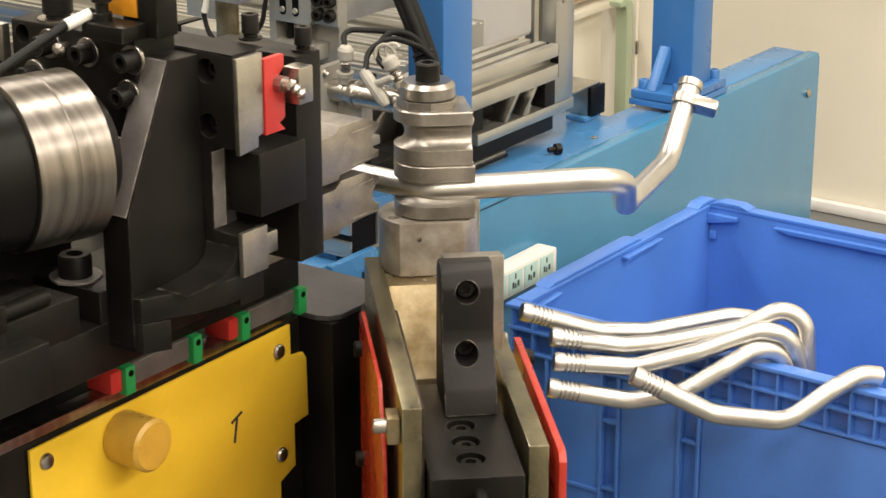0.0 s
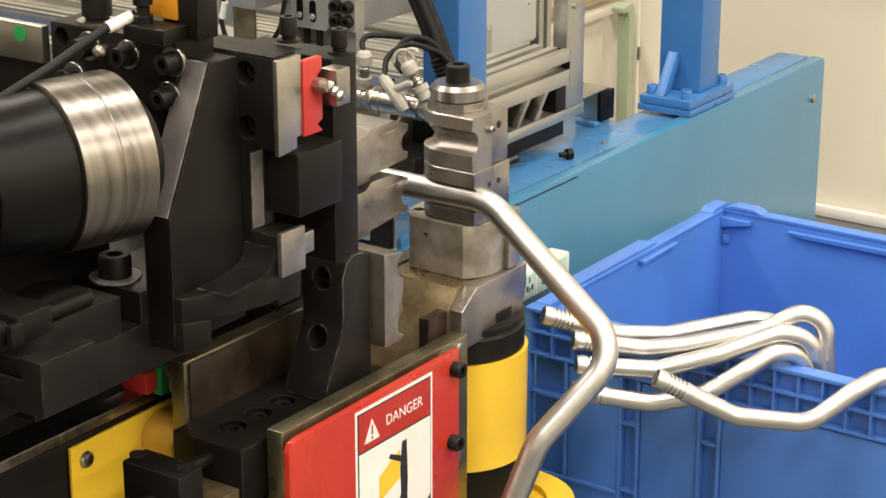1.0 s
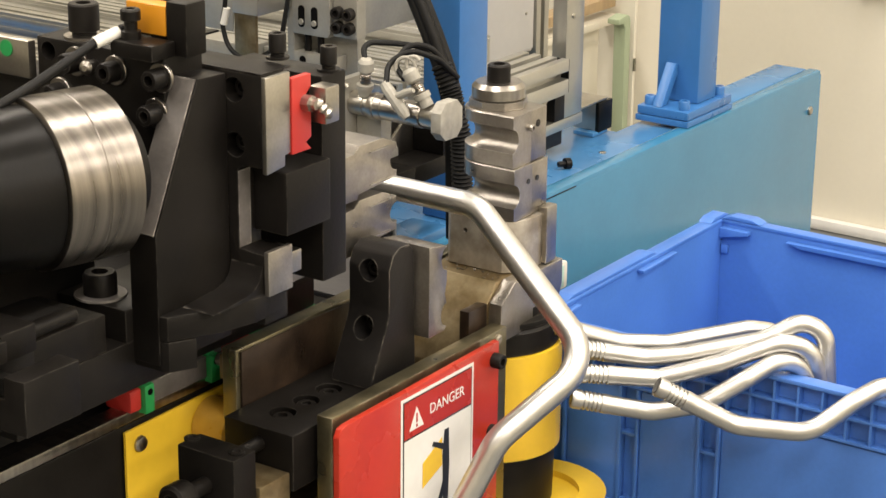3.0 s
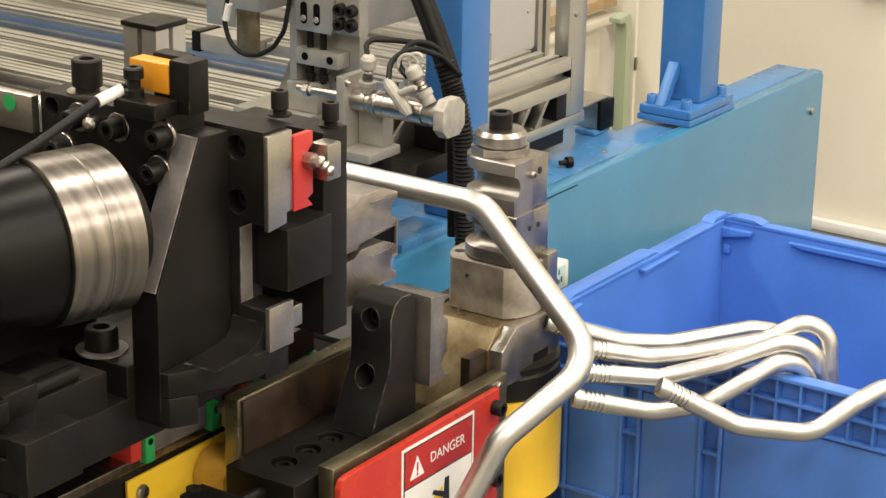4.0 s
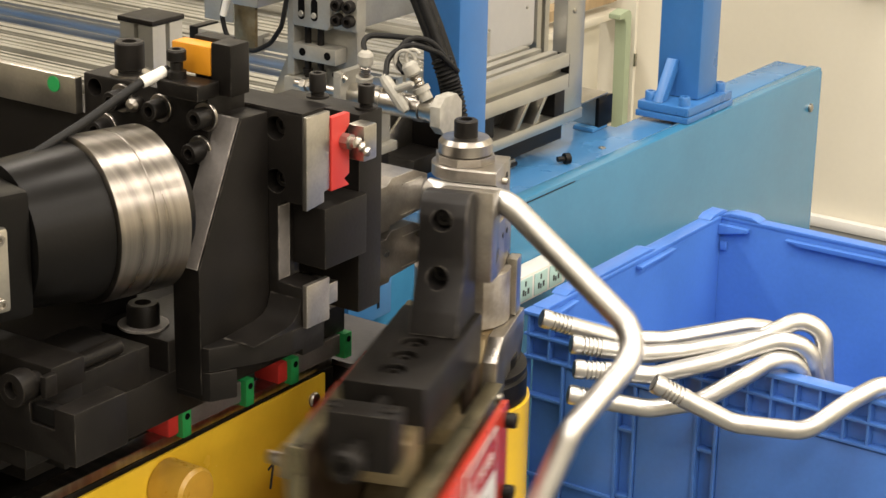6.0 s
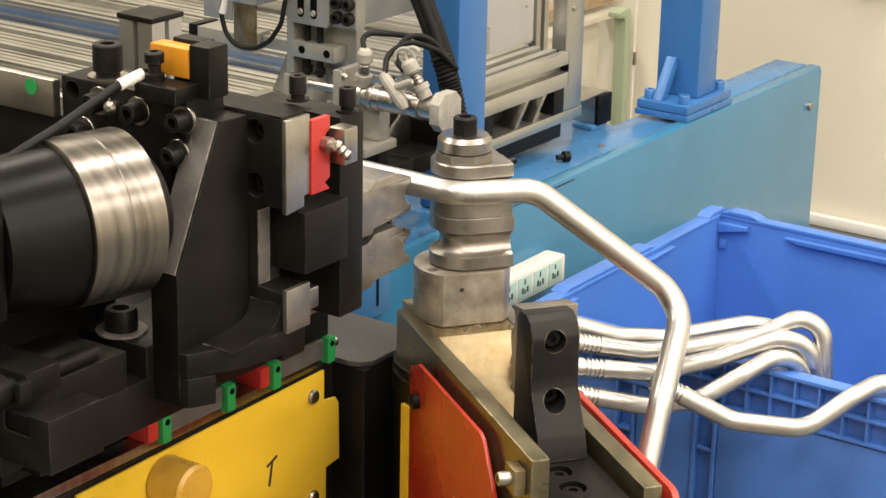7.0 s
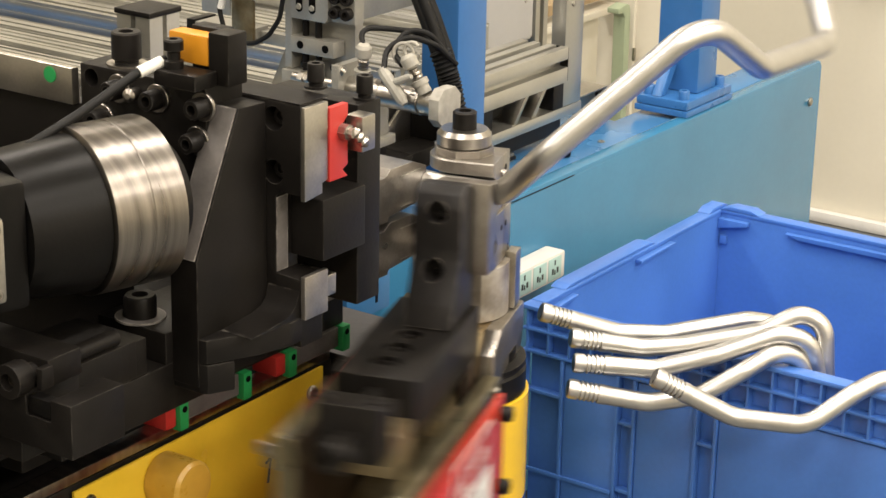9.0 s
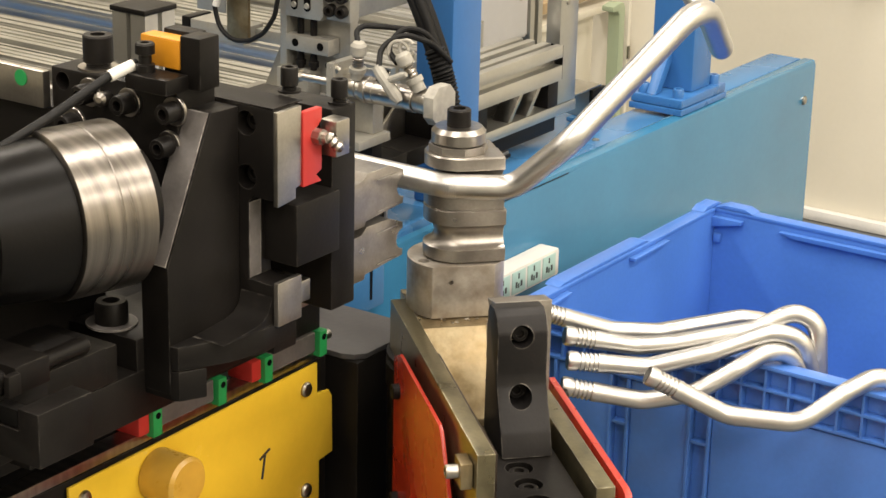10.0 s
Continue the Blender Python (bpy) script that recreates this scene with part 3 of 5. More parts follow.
shelf = thing("wooden_shelf", "pale wooden board ledge along the wall", "shelf")
WOOD = mat("pale_wood", (0.5, 0.36, 0.2), 0.55, 0, 0.25, 6, 0.1, 60, stretch=(1, 8, 1))
boxpart("board", WOOD, shelf, -1.5, -1.44, 2.15, 2.98, 0.585, 0.618)
boxpart("ledge", WALL, shelf, -1.5, -1.42, 2.15, 2.98, 0.54, 0.562)
boxpart("support", WALL, shelf, -1.5, -1.45, 2.2, 2.9, 0.0, 0.539)
lens = thing("wall_fitting", "small white plastic fitting on the wall", "fitting")
bm = bmesh.new(); lathe(bm, (-0.62, 2.96, 0.76), (1, 0, 0), [(0, 0.02), (0.07, 0.03), (0.075, 0.02)], 18)
part("housing", bm, WHITE, lens)
boxpart("mount", WHITE, lens, -0.61, -0.56, 2.965, 2.999, 0.745, 0.775)

# ---- socket strip fixed to the end panel ----
strip = thing("socket_strip", "white multi-way socket strip with pale green outlets", "socket strip")
boxpart("body", WHITE, strip, -0.392, -0.345, 0.535, 0.897, 0.502, 0.56, bev=0.006)
OUTLET = mat("pale_green_plastic", (0.42, 0.6, 0.55), 0.4, 0, 0.05, 10, 0.03, 80)
for k in range(6):
    y = 0.547 + k * 0.057
    bm = bmesh.new(); box(bm, -0.3449, -0.3435, y, y + 0.048, 0.508, 0.554, 0.0005)
    o = part("outlet", bm, OUTLET, strip)
    for dy, dz, w, h in ((0.012, 0.012, 0.006, 0.012), (0.03, 0.012, 0.006, 0.012), (0.021, 0.01, 0.004, 0.01), (0.021, 0.03, 0.004, 0.011)):
        bm = bmesh.new(); box(bm, -0.3434, -0.3428, y + dy, y + dy + w, 0.508 + dz, 0.508 + dz + h)
        part("pin_hole", bm, SIGNK, o)

# ---- crate with bent tubes ----
CX0, CX1, CY0, CY1, CZ = -0.044, 0.98, 0.25, 0.955, 0.705
crate = thing("plastic_crate", "deep blue plastic crate with ribbed sides, holding bent tubes", "crate")


def wall_x(y0, y1, name):
    bm = bmesh.new(); box(bm, CX0 + 0.012, CX1 - 0.012, y0, y1, 0.27, CZ - 0.004, 0.003)
    return part(name, bm, CRATE, crate)


wall_x(CY0 + 0.02, CY0 + 0.028, "front_wall")
wall_x(CY1 - 0.028, CY1 - 0.02, "back_wall")
boxpart("end_wall", CRATE, crate, CX0 + 0.02, CX0 + 0.028, CY0 + 0.028, CY1 - 0.028, 0.27, CZ - 0.004)
boxpart("end_wall", CRATE, crate, CX1 - 0.028, CX1 - 0.02, CY0 + 0.028, CY1 - 0.028, 0.27, CZ - 0.004)
boxpart("base", CRATE, crate, CX0 + 0.012, CX1 - 0.012, CY0 + 0.012, CY1 - 0.012, 0.245, 0.269)
for n, d in (("rim", (CX0, CX1, CY0, CY0 + 0.03)), ("rim", (CX0, CX1, CY1 - 0.03, CY1)), ("rim", (CX0, CX0 + 0.03, CY0 + 0.031, CY1 - 0.031)), ("rim", (CX1 - 0.03, CX1, CY0 + 0.031, CY1 - 0.031))):
    boxpart(n, CRATE, crate, *d, CZ - 0.008, CZ, bev=0.003)
# raised lugs on the rim with sloping ends, and thin inner ledges


def lug(axis, a, b, across0, across1, z0, z1, slope):
    bm = bmesh.new(); prism(bm, [(a, z0), (b, z0), (b - slope, z1), (a + slope, z1)], axis, across0, across1, 0.002)
    part("rim_lug", bm, CRATE, crate)


lug("y", CX0 + 0.0265, CX0 + 0.11, CY1 - 0.03, CY1 + 0.002, CZ + 0.0005, CZ + 0.008, 0.02)
lug("x", CY1 - 0.075, CY1 + 0.006, CX0 - 0.002, CX0 + 0.026, CZ + 0.0005, CZ + 0.008, 0.02)
lug("x", CY0 + 0.1, CY0 + 0.42, CX0 - 0.006, CX0 + 0.026, CZ + 0.0005, CZ + 0.006, 0.02)
for a, b, rise in ((CY0 + 0.34, CY0 + 0.47, 0.02), (CY0 + 0.02, CY0 + 0.12, 0.01)):
    bm = bmesh.new(); prism(bm, [(a, CZ - 0.036 + rise), (b, CZ - 0.012), (b, CZ - 0.009), (a, CZ - 0.02 + rise * 0.5)], "x", CX0 + 0.0285, CX0 + 0.042, 0.001)
    part("inner_ledge", bm, CRATE, crate)
bm = bmesh.new(); prism(bm, [(CX0 + 0.17, CZ - 0.018), (CX0 + 0.20, CZ - 0.026), (CX0 + 0.5, CZ - 0.026), (CX0 + 0.5, CZ - 0.016)], "y", CY1 - 0.042, CY1 - 0.0285, 0.001)
part("inner_ledge", bm, CRATE, crate)
bm = bmesh.new(); prism(bm, [(CX0 + 0.0285, CZ - 0.035), (CX0 + 0.09, CZ - 0.022), (CX0 + 0.09, CZ - 0.015), (CX0 + 0.0285, CZ - 0.015)], "y", CY1 - 0.042, CY1 - 0.0285, 0.001)
part("corner_flap", bm, CRATE, crate)
boxpart("inner_catch", CRATE, crate, CX0 + 0.03, CX0 + 0.045, CY1 - 0.036, CY1 - 0.0285, CZ - 0.068, CZ - 0.05, bev=0.003)
# ribbed band under the rim on the front, and the ribs down the wall
for z in (CZ - 0.045, CZ - 0.085):
    boxpart("band", CRATE, crate, CX0 + 0.004, CX1 - 0.004, CY0 + 0.002, CY0 + 0.0199, z, z + 0.005, bev=0.001)
    boxpart("band", CRATE, crate, CX0 + 0.002, CX0 + 0.0199, CY0 + 0.02, CY1 - 0.02, z, z + 0.005, bev=0.001)
for i in range(25):
    x = CX0 + 0.01 + i * 0.0415
    boxpart("rib", CRATE, crate, x, x + 0.004, CY0 + 0.003, CY0 + 0.0199, CZ - 0.085, CZ - 0.009, bev=0.0)
for x in (CX0 + 0.004, 0.036, 0.144, 0.177, 0.292, 0.328, CX1 - 0.01):
    boxpart("post_rib", CRATE, crate, x, x + 0.006, CY0 + 0.002, CY0 + 0.0199, 0.27, CZ - 0.086, bev=0.001)
for x0, x1, z in ((0.151, 0.176, 0.533), (0.299, 0.327, 0.536), (CX0 + 0.011, 0.0355, 0.548), (0.151, 0.176, 0.41), (0.299, 0.327, 0.41)):
    boxpart("cross_rib", CRATE, crate, x0, x1, CY0 + 0.004, CY0 + 0.0199, z, z + 0.006, bev=0.001)
for x0, x1 in ((0.043, 0.1435), (0.184, 0.2915), (0.335, 0.965)):
    boxpart("raised_panel", CRATE, crate, x0, x1, CY0 + 0.006, CY0 + 0.0199, 0.275, CZ - 0.088, bev=0.004)
boxpart("band", CRATE, crate, CX0 + 0.004, 0.1435, CY0 + 0.001, CY0 + 0.0055, 0.402, 0.409, bev=0.001)
# trolley under the crate
trolley = thing("crate_stand", "low dark steel stand under the crate", "stand")
boxpart("deck", BLACK, trolley, CX0, CX1, CY0 + 0.01, CY1 - 0.01, 0.21, 0.244)
for x in (CX0 + 0.03, CX1 - 0.07):
    for y in (CY0 + 0.03, CY1 - 0.07):
        boxpart("leg", BLACK, trolley, x, x + 0.04, y, y + 0.04, 0.0, 0.209)


def crate_tube(label, points, r, bend):
    """A finished tube: rounded run with beads and a machined mouth at its first end."""
    t = thing("bent_tube", label, "tube", "finished tubes in the crate")
    pts = rounded(points, bend, 10)
    d = (pts[0] - pts[1]).normalized()
    bm = bmesh.new(); sweep(bm, [pts[0] - d * 0.058] + list(pts[1:]), r, 22)
    part("run", bm, TUBE, t)
    bm = bmesh.new()
    prof = [(0, r * 0.98), (0.004, r * 1.06), (0.012, r * 1.06)]
    for k in range(5):
        h = 0.016 + k * 0.007
        prof += [(h, r * 1.03), (h + 0.0008, r * 0.87), (h + 0.003, r * 0.87), (h + 0.0038, r * 1.03)]
    prof += [(0.056, r * 1.05), (0.062, r * 1.0)]
    lathe(bm, pts[0] + d * 0.002, -d, prof, 22)
    part("beaded_end", bm, TUBE, t, "turned end with grooves")
    bm = bmesh.new(); lathe(bm, pts[0] + d * 0.0024, d, [(0, r * 0.85), (0.0006, r * 0.85)], 20)
    part("mouth", bm, SIGNK, t)
    return t


crate_tube("bright bent tube with long low curve over the crate rim", [(0.089, 0.1, 0.766), (0.18, 0.185, 0.726), (0.24, 0.235, 0.722), (0.335, 0.335, 0.738), (0.375, 0.375, 0.728), (0.39, 0.39, 0.66)], 0.015, 0.06)
crate_tube("bright bent tube arching high over the crate rim", [(0.152, 0.09, 0.74), (0.238, 0.165, 0.72), (0.29, 0.2, 0.726), (0.392, 0.27, 0.752), (0.44, 0.31, 0.783), (0.474, 0.325, 0.765), (0.486, 0.32, 0.665)], 0.015, 0.06)
crate_tube("bright bent tube with grooved mouth resting on others", [(0.171, 0.07, 0.709), (0.268, 0.15, 0.696), (0.348, 0.205, 0.722), (0.421, 0.27, 0.755), (0.461, 0.3, 0.746), (0.478, 0.31, 0.68)], 0.015, 0.06)
crate_tube("bright bent tube lowest on the crate rim", [(0.174, 0.05, 0.673), (0.275, 0.125, 0.649), (0.343, 0.165, 0.665), (0.396, 0.21, 0.706), (0.426, 0.255, 0.731), (0.452, 0.29, 0.718), (0.468, 0.3, 0.675)], 0.015, 0.06)
crate_tube("bright bent tube crossing over two other tubes", [(0.319, 0.06, 0.725), (0.421, 0.13, 0.661), (0.525, 0.17, 0.661), (0.575, 0.225, 0.709), (0.6, 0.262, 0.726), (0.622, 0.285, 0.72)], 0.015, 0.06)

# ---- bending head, drawn at its home place; rides across and up ----
head = thing("bending_head", "black and yellow bending head base of a tube bender", "machine head")
bm = bmesh.new()
prism(bm, [(-0.71, 0.30), (-0.71, 0.690), (-0.158, 0.696), (-0.158, 0.644), (-0.128, 0.640), (-0.12, 0.628), (-0.118, 0.53), (-0.153, 0.526), (-0.153, 0.455), (-0.19, 0.44), (-0.19, 0.30)], "x", -0.155, -0.15, 0.001)
part("guard_panel", bm, YELLOW, head, "yellow painted guard panel")
for y, z in ((-0.188, 0.661), (-0.188, 0.487), (-0.682, 0.665)):
    bm = bmesh.new(); lathe(bm, (-0.15, y, z), (1, 0, 0), [(0, 0.012), (0.003, 0.012), (0.006, 0.010), (0.008, 0.005)], 18)
    part("button_screw", bm, BRUSHED, head)
bm = bmesh.new(); lathe(bm, (-0.15, -0.535, 0.648), (1, 0, 0), [(0, 0.036), (0.002, 0.039), (0.058, 0.039), (0.063, 0.034)], 36)
part("rubber_stop", bm, URETHANE, head, "amber urethane stop")
for a, c in (((-0.302, 0.582), (-0.278, 0.592)), ((-0.289, 0.588), (-0.297, 0.548))):
    bm = bmesh.new(); sweep(bm, [(-0.1496, *a), (-0.1496, *c)], 0.0022, 6)
    part("pen_mark", bm, SIGNK, head)
boxpart("rail_bed", BLACK, head, -0.40, -0.158, -1.2, -0.125, 0.30, 0.697, bev=0.004)
boxpart("rail", BRUSHED, head, -0.19, -0.158, -1.2, -0.13, 0.698, 0.714, bev=0.002)
boxpart("rail", BRUSHED, head, -0.38, -0.35, -1.2, -0.13, 0.698, 0.714, bev=0.002)
bm = bmesh.new(); cap_screw(bm, (-0.165, -0.125, 0.728), (0.4, 1, 0.1), 0.008, 0.014)
part("grease_nipple", bm, BRUSHED, head)
boxpart("casting", BLACK, head, -0.36, -0.118, -0.094, 0.078, 0.30, 0.682, bev=0.006)
# the top slab alone is a lighter grey than the casting's body
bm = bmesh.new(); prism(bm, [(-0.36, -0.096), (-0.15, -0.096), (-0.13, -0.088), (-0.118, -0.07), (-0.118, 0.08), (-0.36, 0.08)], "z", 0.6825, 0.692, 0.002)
part("casting_top", bm, CAST, head, "lighter grey top of the casting")
boxpart("drive_housing", BLACK, head, -0.98, -0.43, -1.8, -0.36, 0.2, 1.03, bev=0.01)
boxpart("inner_panel", YELLOW, head, -0.20, -0.195, -0.055, 0.04, 0.30, 0.53)
bm = bmesh.new(); lathe(bm, (0, 0, 0.2), (0, 0, 1), [(0, 0.12), (0.09, 0.125), (0.1, 0.125), (0.1, 0.1), (0.27, 0.104)], 56)
part("pivot_base", bm, BLACK, head)
bm = bmesh.new(); lathe(bm, (0, 0, 0.471), (0, 0, 1), [(0, 0.1), (0.002, 0.104), (0.178, 0.104), (0.18, 0.1)], 56)
part("pivot_drum", bm, BLACK, head)
bm = bmesh.new()
arc = [math.radians(-110 + k * 5) for k in range(42)]
prism(bm, [(0.112 * math.cos(a), 0.112 * math.sin(a)) for a in arc] + [(0.1042 * math.cos(a), 0.1042 * math.sin(a)) for a in arc[::-1]], "z", 0.472, 0.650)
part("drum_cover", bm, YELLOW, head, "yellow painted curved drum cover")
bm = bmesh.new(); lathe(bm, (0, 0, 0.652), (0, 0, 1), [(0, 0.107), (0.036, 0.107), (0.04, 0.103), (0.042, 0.103), (0.044, 0.106), (0.052, 0.106), (0.054, 0.09), (0.07, 0.09)], 56)
part("pivot_collar", bm, BLACK, head)
bm = bmesh.new(); lathe(bm, (0.06, 0.03, 0.36), (0, 0, 1), [(0, 0.12), (0.02, 0.125), (0.021, 0.08), (0.01, 0.08)], 40)
part("lower_ring", bm, YELLOW, head)

# ---- bend die tower; turns with the arm ----
R_DIE, R_TUBE, Z_TUBE, Y_TUBE = 0.055, 0.0192, 0.9966, -0.055
tower = thing("bend_die_tower", "stacked ground steel bend dies on a vertical spindle", "bend die")


def die(name, zc, z0, z1, grip, lip):
    """A bend die: half round behind, straight grip in front, with a tube groove at zc."""
    prof = [(z0, R_DIE - lip - 0.002), (z0 + 0.002, R_DIE - lip)]
    for k in range(13):
        a = -math.pi / 2 + math.pi * k / 12
        prof.append((zc + R_TUBE * 1.02 * math.sin(a), R_DIE - R_TUBE * 1.02 * math.cos(a)))
    prof += [(z1 - 0.002, R_DIE - lip), (z1, R_DIE - lip - 0.002)]
    prof = [(z, min(r, R_DIE - lip)) for z, r in prof]
    bm = bmesh.new()
    stations = [((x, 0.0), (0.0, -1.0)) for x in (grip, grip * 0.5, 0.0)]
    stations += [((0.0, 0.0), (-math.sin(a), -math.cos(a))) for a in [math.pi * k / 20 for k in range(1, 21)]]
    rows = []
    for (bx, by), (dx, dy) in stations:
        ring = [bm.verts.new((bx, by, z0))] + [bm.verts.new((bx + dx * r, by + dy * r, z)) for z, r in prof] + [bm.verts.new((bx, by, z1))]
        rows.append(ring)
    for a, b in zip(rows[:-1], rows[1:]):
        for k in range(len(a) - 1):
            bm.faces.new((a[k], a[k + 1], b[k + 1], b[k])).smooth = 2 < k < 14
    bm.faces.new(rows[0])
    bm.faces.new(rows[-1][::-1])
    bmesh.ops.recalc_face_normals(bm, faces=bm.faces)
    box(bm, -0.002, grip - 0.0005, -0.003, 0.046, z0 + 0.0005, z1 - 0.0005, 0.002)
    return part(name, bm, TOOL, tower)


die("upper_die", Z_TUBE, 0.9525, 1.036, 0.062, 0.003)
die("lower_die", Z_TUBE - 0.0885, 0.868, 0.952, 0.066, 0.003)
for x, y, z in ((0.0625, -0.005, 1.01), (0.0625, 0.02, 1.012)):
    bm = bmesh.new(); cap_screw(bm, (x, y, z), (1, 0, 0), 0.006, 0.008 if y < 0 else 0.001, 12)
    part("set_screw", bm, BRUSHED if y < 0 else BLACK, tower)
for y in (-0.012, 0.014):
    bm = bmesh.new(); lathe(bm, (0.0662, y, 0.925), (1, 0, 0), [(0, 0.0045), (0.0008, 0.0045)], 12)
    part("dowel_hole", bm, SIGNK, tower)
bm = bmesh.new()
ring = [(0.076 * math.cos(a), 0.076 * math.sin(a)) for a in [math.radians(-49.7 + k * (279.4 / 40)) for k in range(41)]]
prism(bm, ring, "z", 0.7815, 0.866, 0.0015)
for fc in bm.faces:
    fc.smooth = abs(fc.normal.z) < 0.3 and fc.normal.y > -0.95
drum = part("base_drum", bm, STAINED, tower)
drill(drum, [((-0.056, -0.024, 0.866), (0, 0, -1), 0.009, 0.02), ((-0.02, -0.058, 0.84), (0, 1, 0), 0.004, 0.01)], 18)
boxpart("key_block", STEEL, tower, 0.0655, 0.083, 0.02, 0.05, 0.7825, 0.876)
bm = bmesh.new(); lathe(bm, (0, 0, 1.0365), (0, 0, 1), [(0, 0.047), (0.012, 0.047)], 8)
part("washer_plate", bm, TOOL, tower)
bm = bmesh.new(); lathe(bm, (0, 0, 1.049), (0, 0, 1), [(0, 0.040), (0.002, 0.042), (0.018, 0.042), (0.025, 0.036)], 48)
part("clamp_ring", bm, BRUSHED, tower)
bm = bmesh.new(); lathe(bm, (0, 0, 1.0735), (0, 0, 1), [(0, 0.0185), (0.026, 0.0185), (0.028, 0.016), (0.0282, 0.010), (0.014, 0.0098)], 28)
part("centre_bolt", bm, BLACK, tower)

# ---- swing arm ----
arm = thing("swing_arm", "swinging bend arm with red side guards and plated rails", "machine arm")
bm = bmesh.new(); prism(bm, [(-0.19, 0.60), (-0.185, 0.665), (-0.092, 0.78), (0.085, 0.78), (0.085, 0.705), (-0.05, 0.70), (-0.06, 0.60)], "x", -0.070, 0.062, 0.002)
part("nose_block", bm, OILY, arm, "oil-stained steel nose block")
bm = bmesh.new(); prism(bm, [(-0.116, 0.69), (-0.114, 0.752), (-0.074, 0.781), (0.066, 0.781), (0.066, 0.74), (0.055, 0.71), (0.02, 0.69)], "x", 0.0625, 0.087, 0.003)
part("cheek", bm, TOOL, arm)
# a solid dark brown block fills the notch
boxpart("nose_pocket", GRIME, arm, 0.045, 0.0622, -0.168, -0.118, 0.66, 0.752, bev=0.001, label="dark brown block at the notch beside the nose")
bm = bmesh.new(); prism(bm, [(-0.545, 0.40), (-0.545, 0.52), (-0.19, 0.64), (-0.12, 0.64), (-0.12, 0.40)], "x", -0.066, 0.07, 0.002)
part("slide_bed", bm, OILY, arm)
bm = bmesh.new(); box(bm, 0.0705, 0.098, -0.56, -0.115, 0.40, 0.722, 0.0025)
part("side_rail", bm, RAILB, arm, "plated steel rail with greenish sheen")
bm = bmesh.new(); box(bm, -0.097, -0.071, -0.563, 0.03, 0.40, 0.785, 0.0025)
part("side_rail", bm, RAILB, arm, "plated steel rail with greenish sheen")
bm = bmesh.new(); prism(bm, [(-0.573, 0.34), (-0.573, 0.702), (-0.566, 0.713), (-0.553, 0.716), (-0.17, 0.72), (-0.17, 0.34)], "x", 0.109, 0.1195, 0.0015)
guard = part("side_guard", bm, RED, arm, "red painted guard plate with danger sign")
bm = bmesh.new(); prism(bm, [(-0.5, 0.33), (-0.488, 0.66), (-0.482, 0.684), (-0.425, 0.758), (-0.41, 0.764), (-0.14, 0.76), (-0.1, 0.742), (-0.1, 0.33)], "x", -0.116, -0.11, 0.0015)
part("side_guard", bm, RED, arm, "red painted guard plate")
for y, z in ((-0.184, 0.693), (-0.19, 0.577)):
    bm = bmesh.new(); cap_screw(bm, (0.1195, y, z), (1, 0, 0), 0.012, 0.018)
    part("guard_bolt", bm, BLACK, arm)
for y, z in ((-0.143, 0.709), (-0.143, 0.535)):
    bm = bmesh.new(); lathe(bm, (0.0982, y, z), (1, 0, 0), [(0, 0.008), (0.004, 0.008), (0.006, 0.005)], 14)
    part("rail_screw", bm, STEEL, arm)
for y, z in ((-0.08, 0.70), (-0.08, 0.52)):
    bm = bmesh.new(); cap_screw(bm, (-0.1165, y - 0.06, z), (-1, 0, 0), 0.012, 0.012)
    part("guard_bolt", bm, BLACK, arm)
boxpart("rail_liner", GRIME, arm, -0.0708, -0.0668, -0.555, -0.195, 0.56, 0.781, bev=0.001, label="oil-browned inner rail face")
boxpart("bracket", OILY, arm, -0.115, -0.098, -0.548, -0.51, 0.728, 0.765)
bm = bmesh.new(); cap_screw(bm, (-0.115, -0.529, 0.748), (-1, 0, 0), 0.010, 0.018)
part("bracket_screw", bm, BRUSHED, arm)
boxpart("end_plate", BLACK, arm, -0.078, 0.063, -0.56, -0.548, 0.40, 0.55)

# bright chips left lying on the oily nose
chips = random.Random(11)
bm = bmesh.new()
for k in range(90):
    s = chips.uniform(0.0012, 0.003)
    m = pose(chips.uniform(-0.07, 0.055), chips.uniform(-0.088, 0.075), 0.7815, chips.uniform(-20, 20), chips.uniform(-20, 20), chips.uniform(0, 180))
    box(bm, -s, s, -s * 0.35, s * 0.35, -0.0006, 0.0006, 0.0, m)
part("swarf", bm, BRUSHED, arm, "scattered bright metal chips")

# danger sign on the guard
SX, SY, SZ = 0.12, -0.027, 0.0165


def sign_piece(name, material, outline, lift, label=""):
    bm = bmesh.new(); prism(bm, [(y + SY, z + SZ) for y, z in outline], "x", SX + lift, SX + lift + 0.0004)
    return part(name, bm, material, guard, label)


def rect(y0, y1, z0, z1):
    return [(y0, z0), (y1, z0), (y1, z1), (y0, z1)]


sign_piece("sign_plate", SIGNW, rect(-0.401, -0.214, 0.42, 0.692), 0.0, "white danger sign")
sign_piece("sign_border", SIGNK, rect(-0.396, -0.219, 0.425, 0.687), 0.0006)
sign_piece("sign_field", SIGNW, rect(-0.394, -0.221, 0.427, 0.625), 0.0012)
sign_piece("sign_header", RED, rect(-0.394, -0.221, 0.628, 0.685), 0.0012)
sign_piece("warning_triangle", SIGNW, [(-0.382, 0.638), (-0.346, 0.638), (-0.364, 0.672)], 0.0018)
sign_piece("warning_mark", RED, rect(-0.3658, -0.3622, 0.648, 0.662), 0.0024)
sign_piece("warning_mark", RED, rect(-0.3658, -0.3622, 0.641, 0.645), 0.0024)
cu = bpy.data.curves.new("danger_word", "FONT")
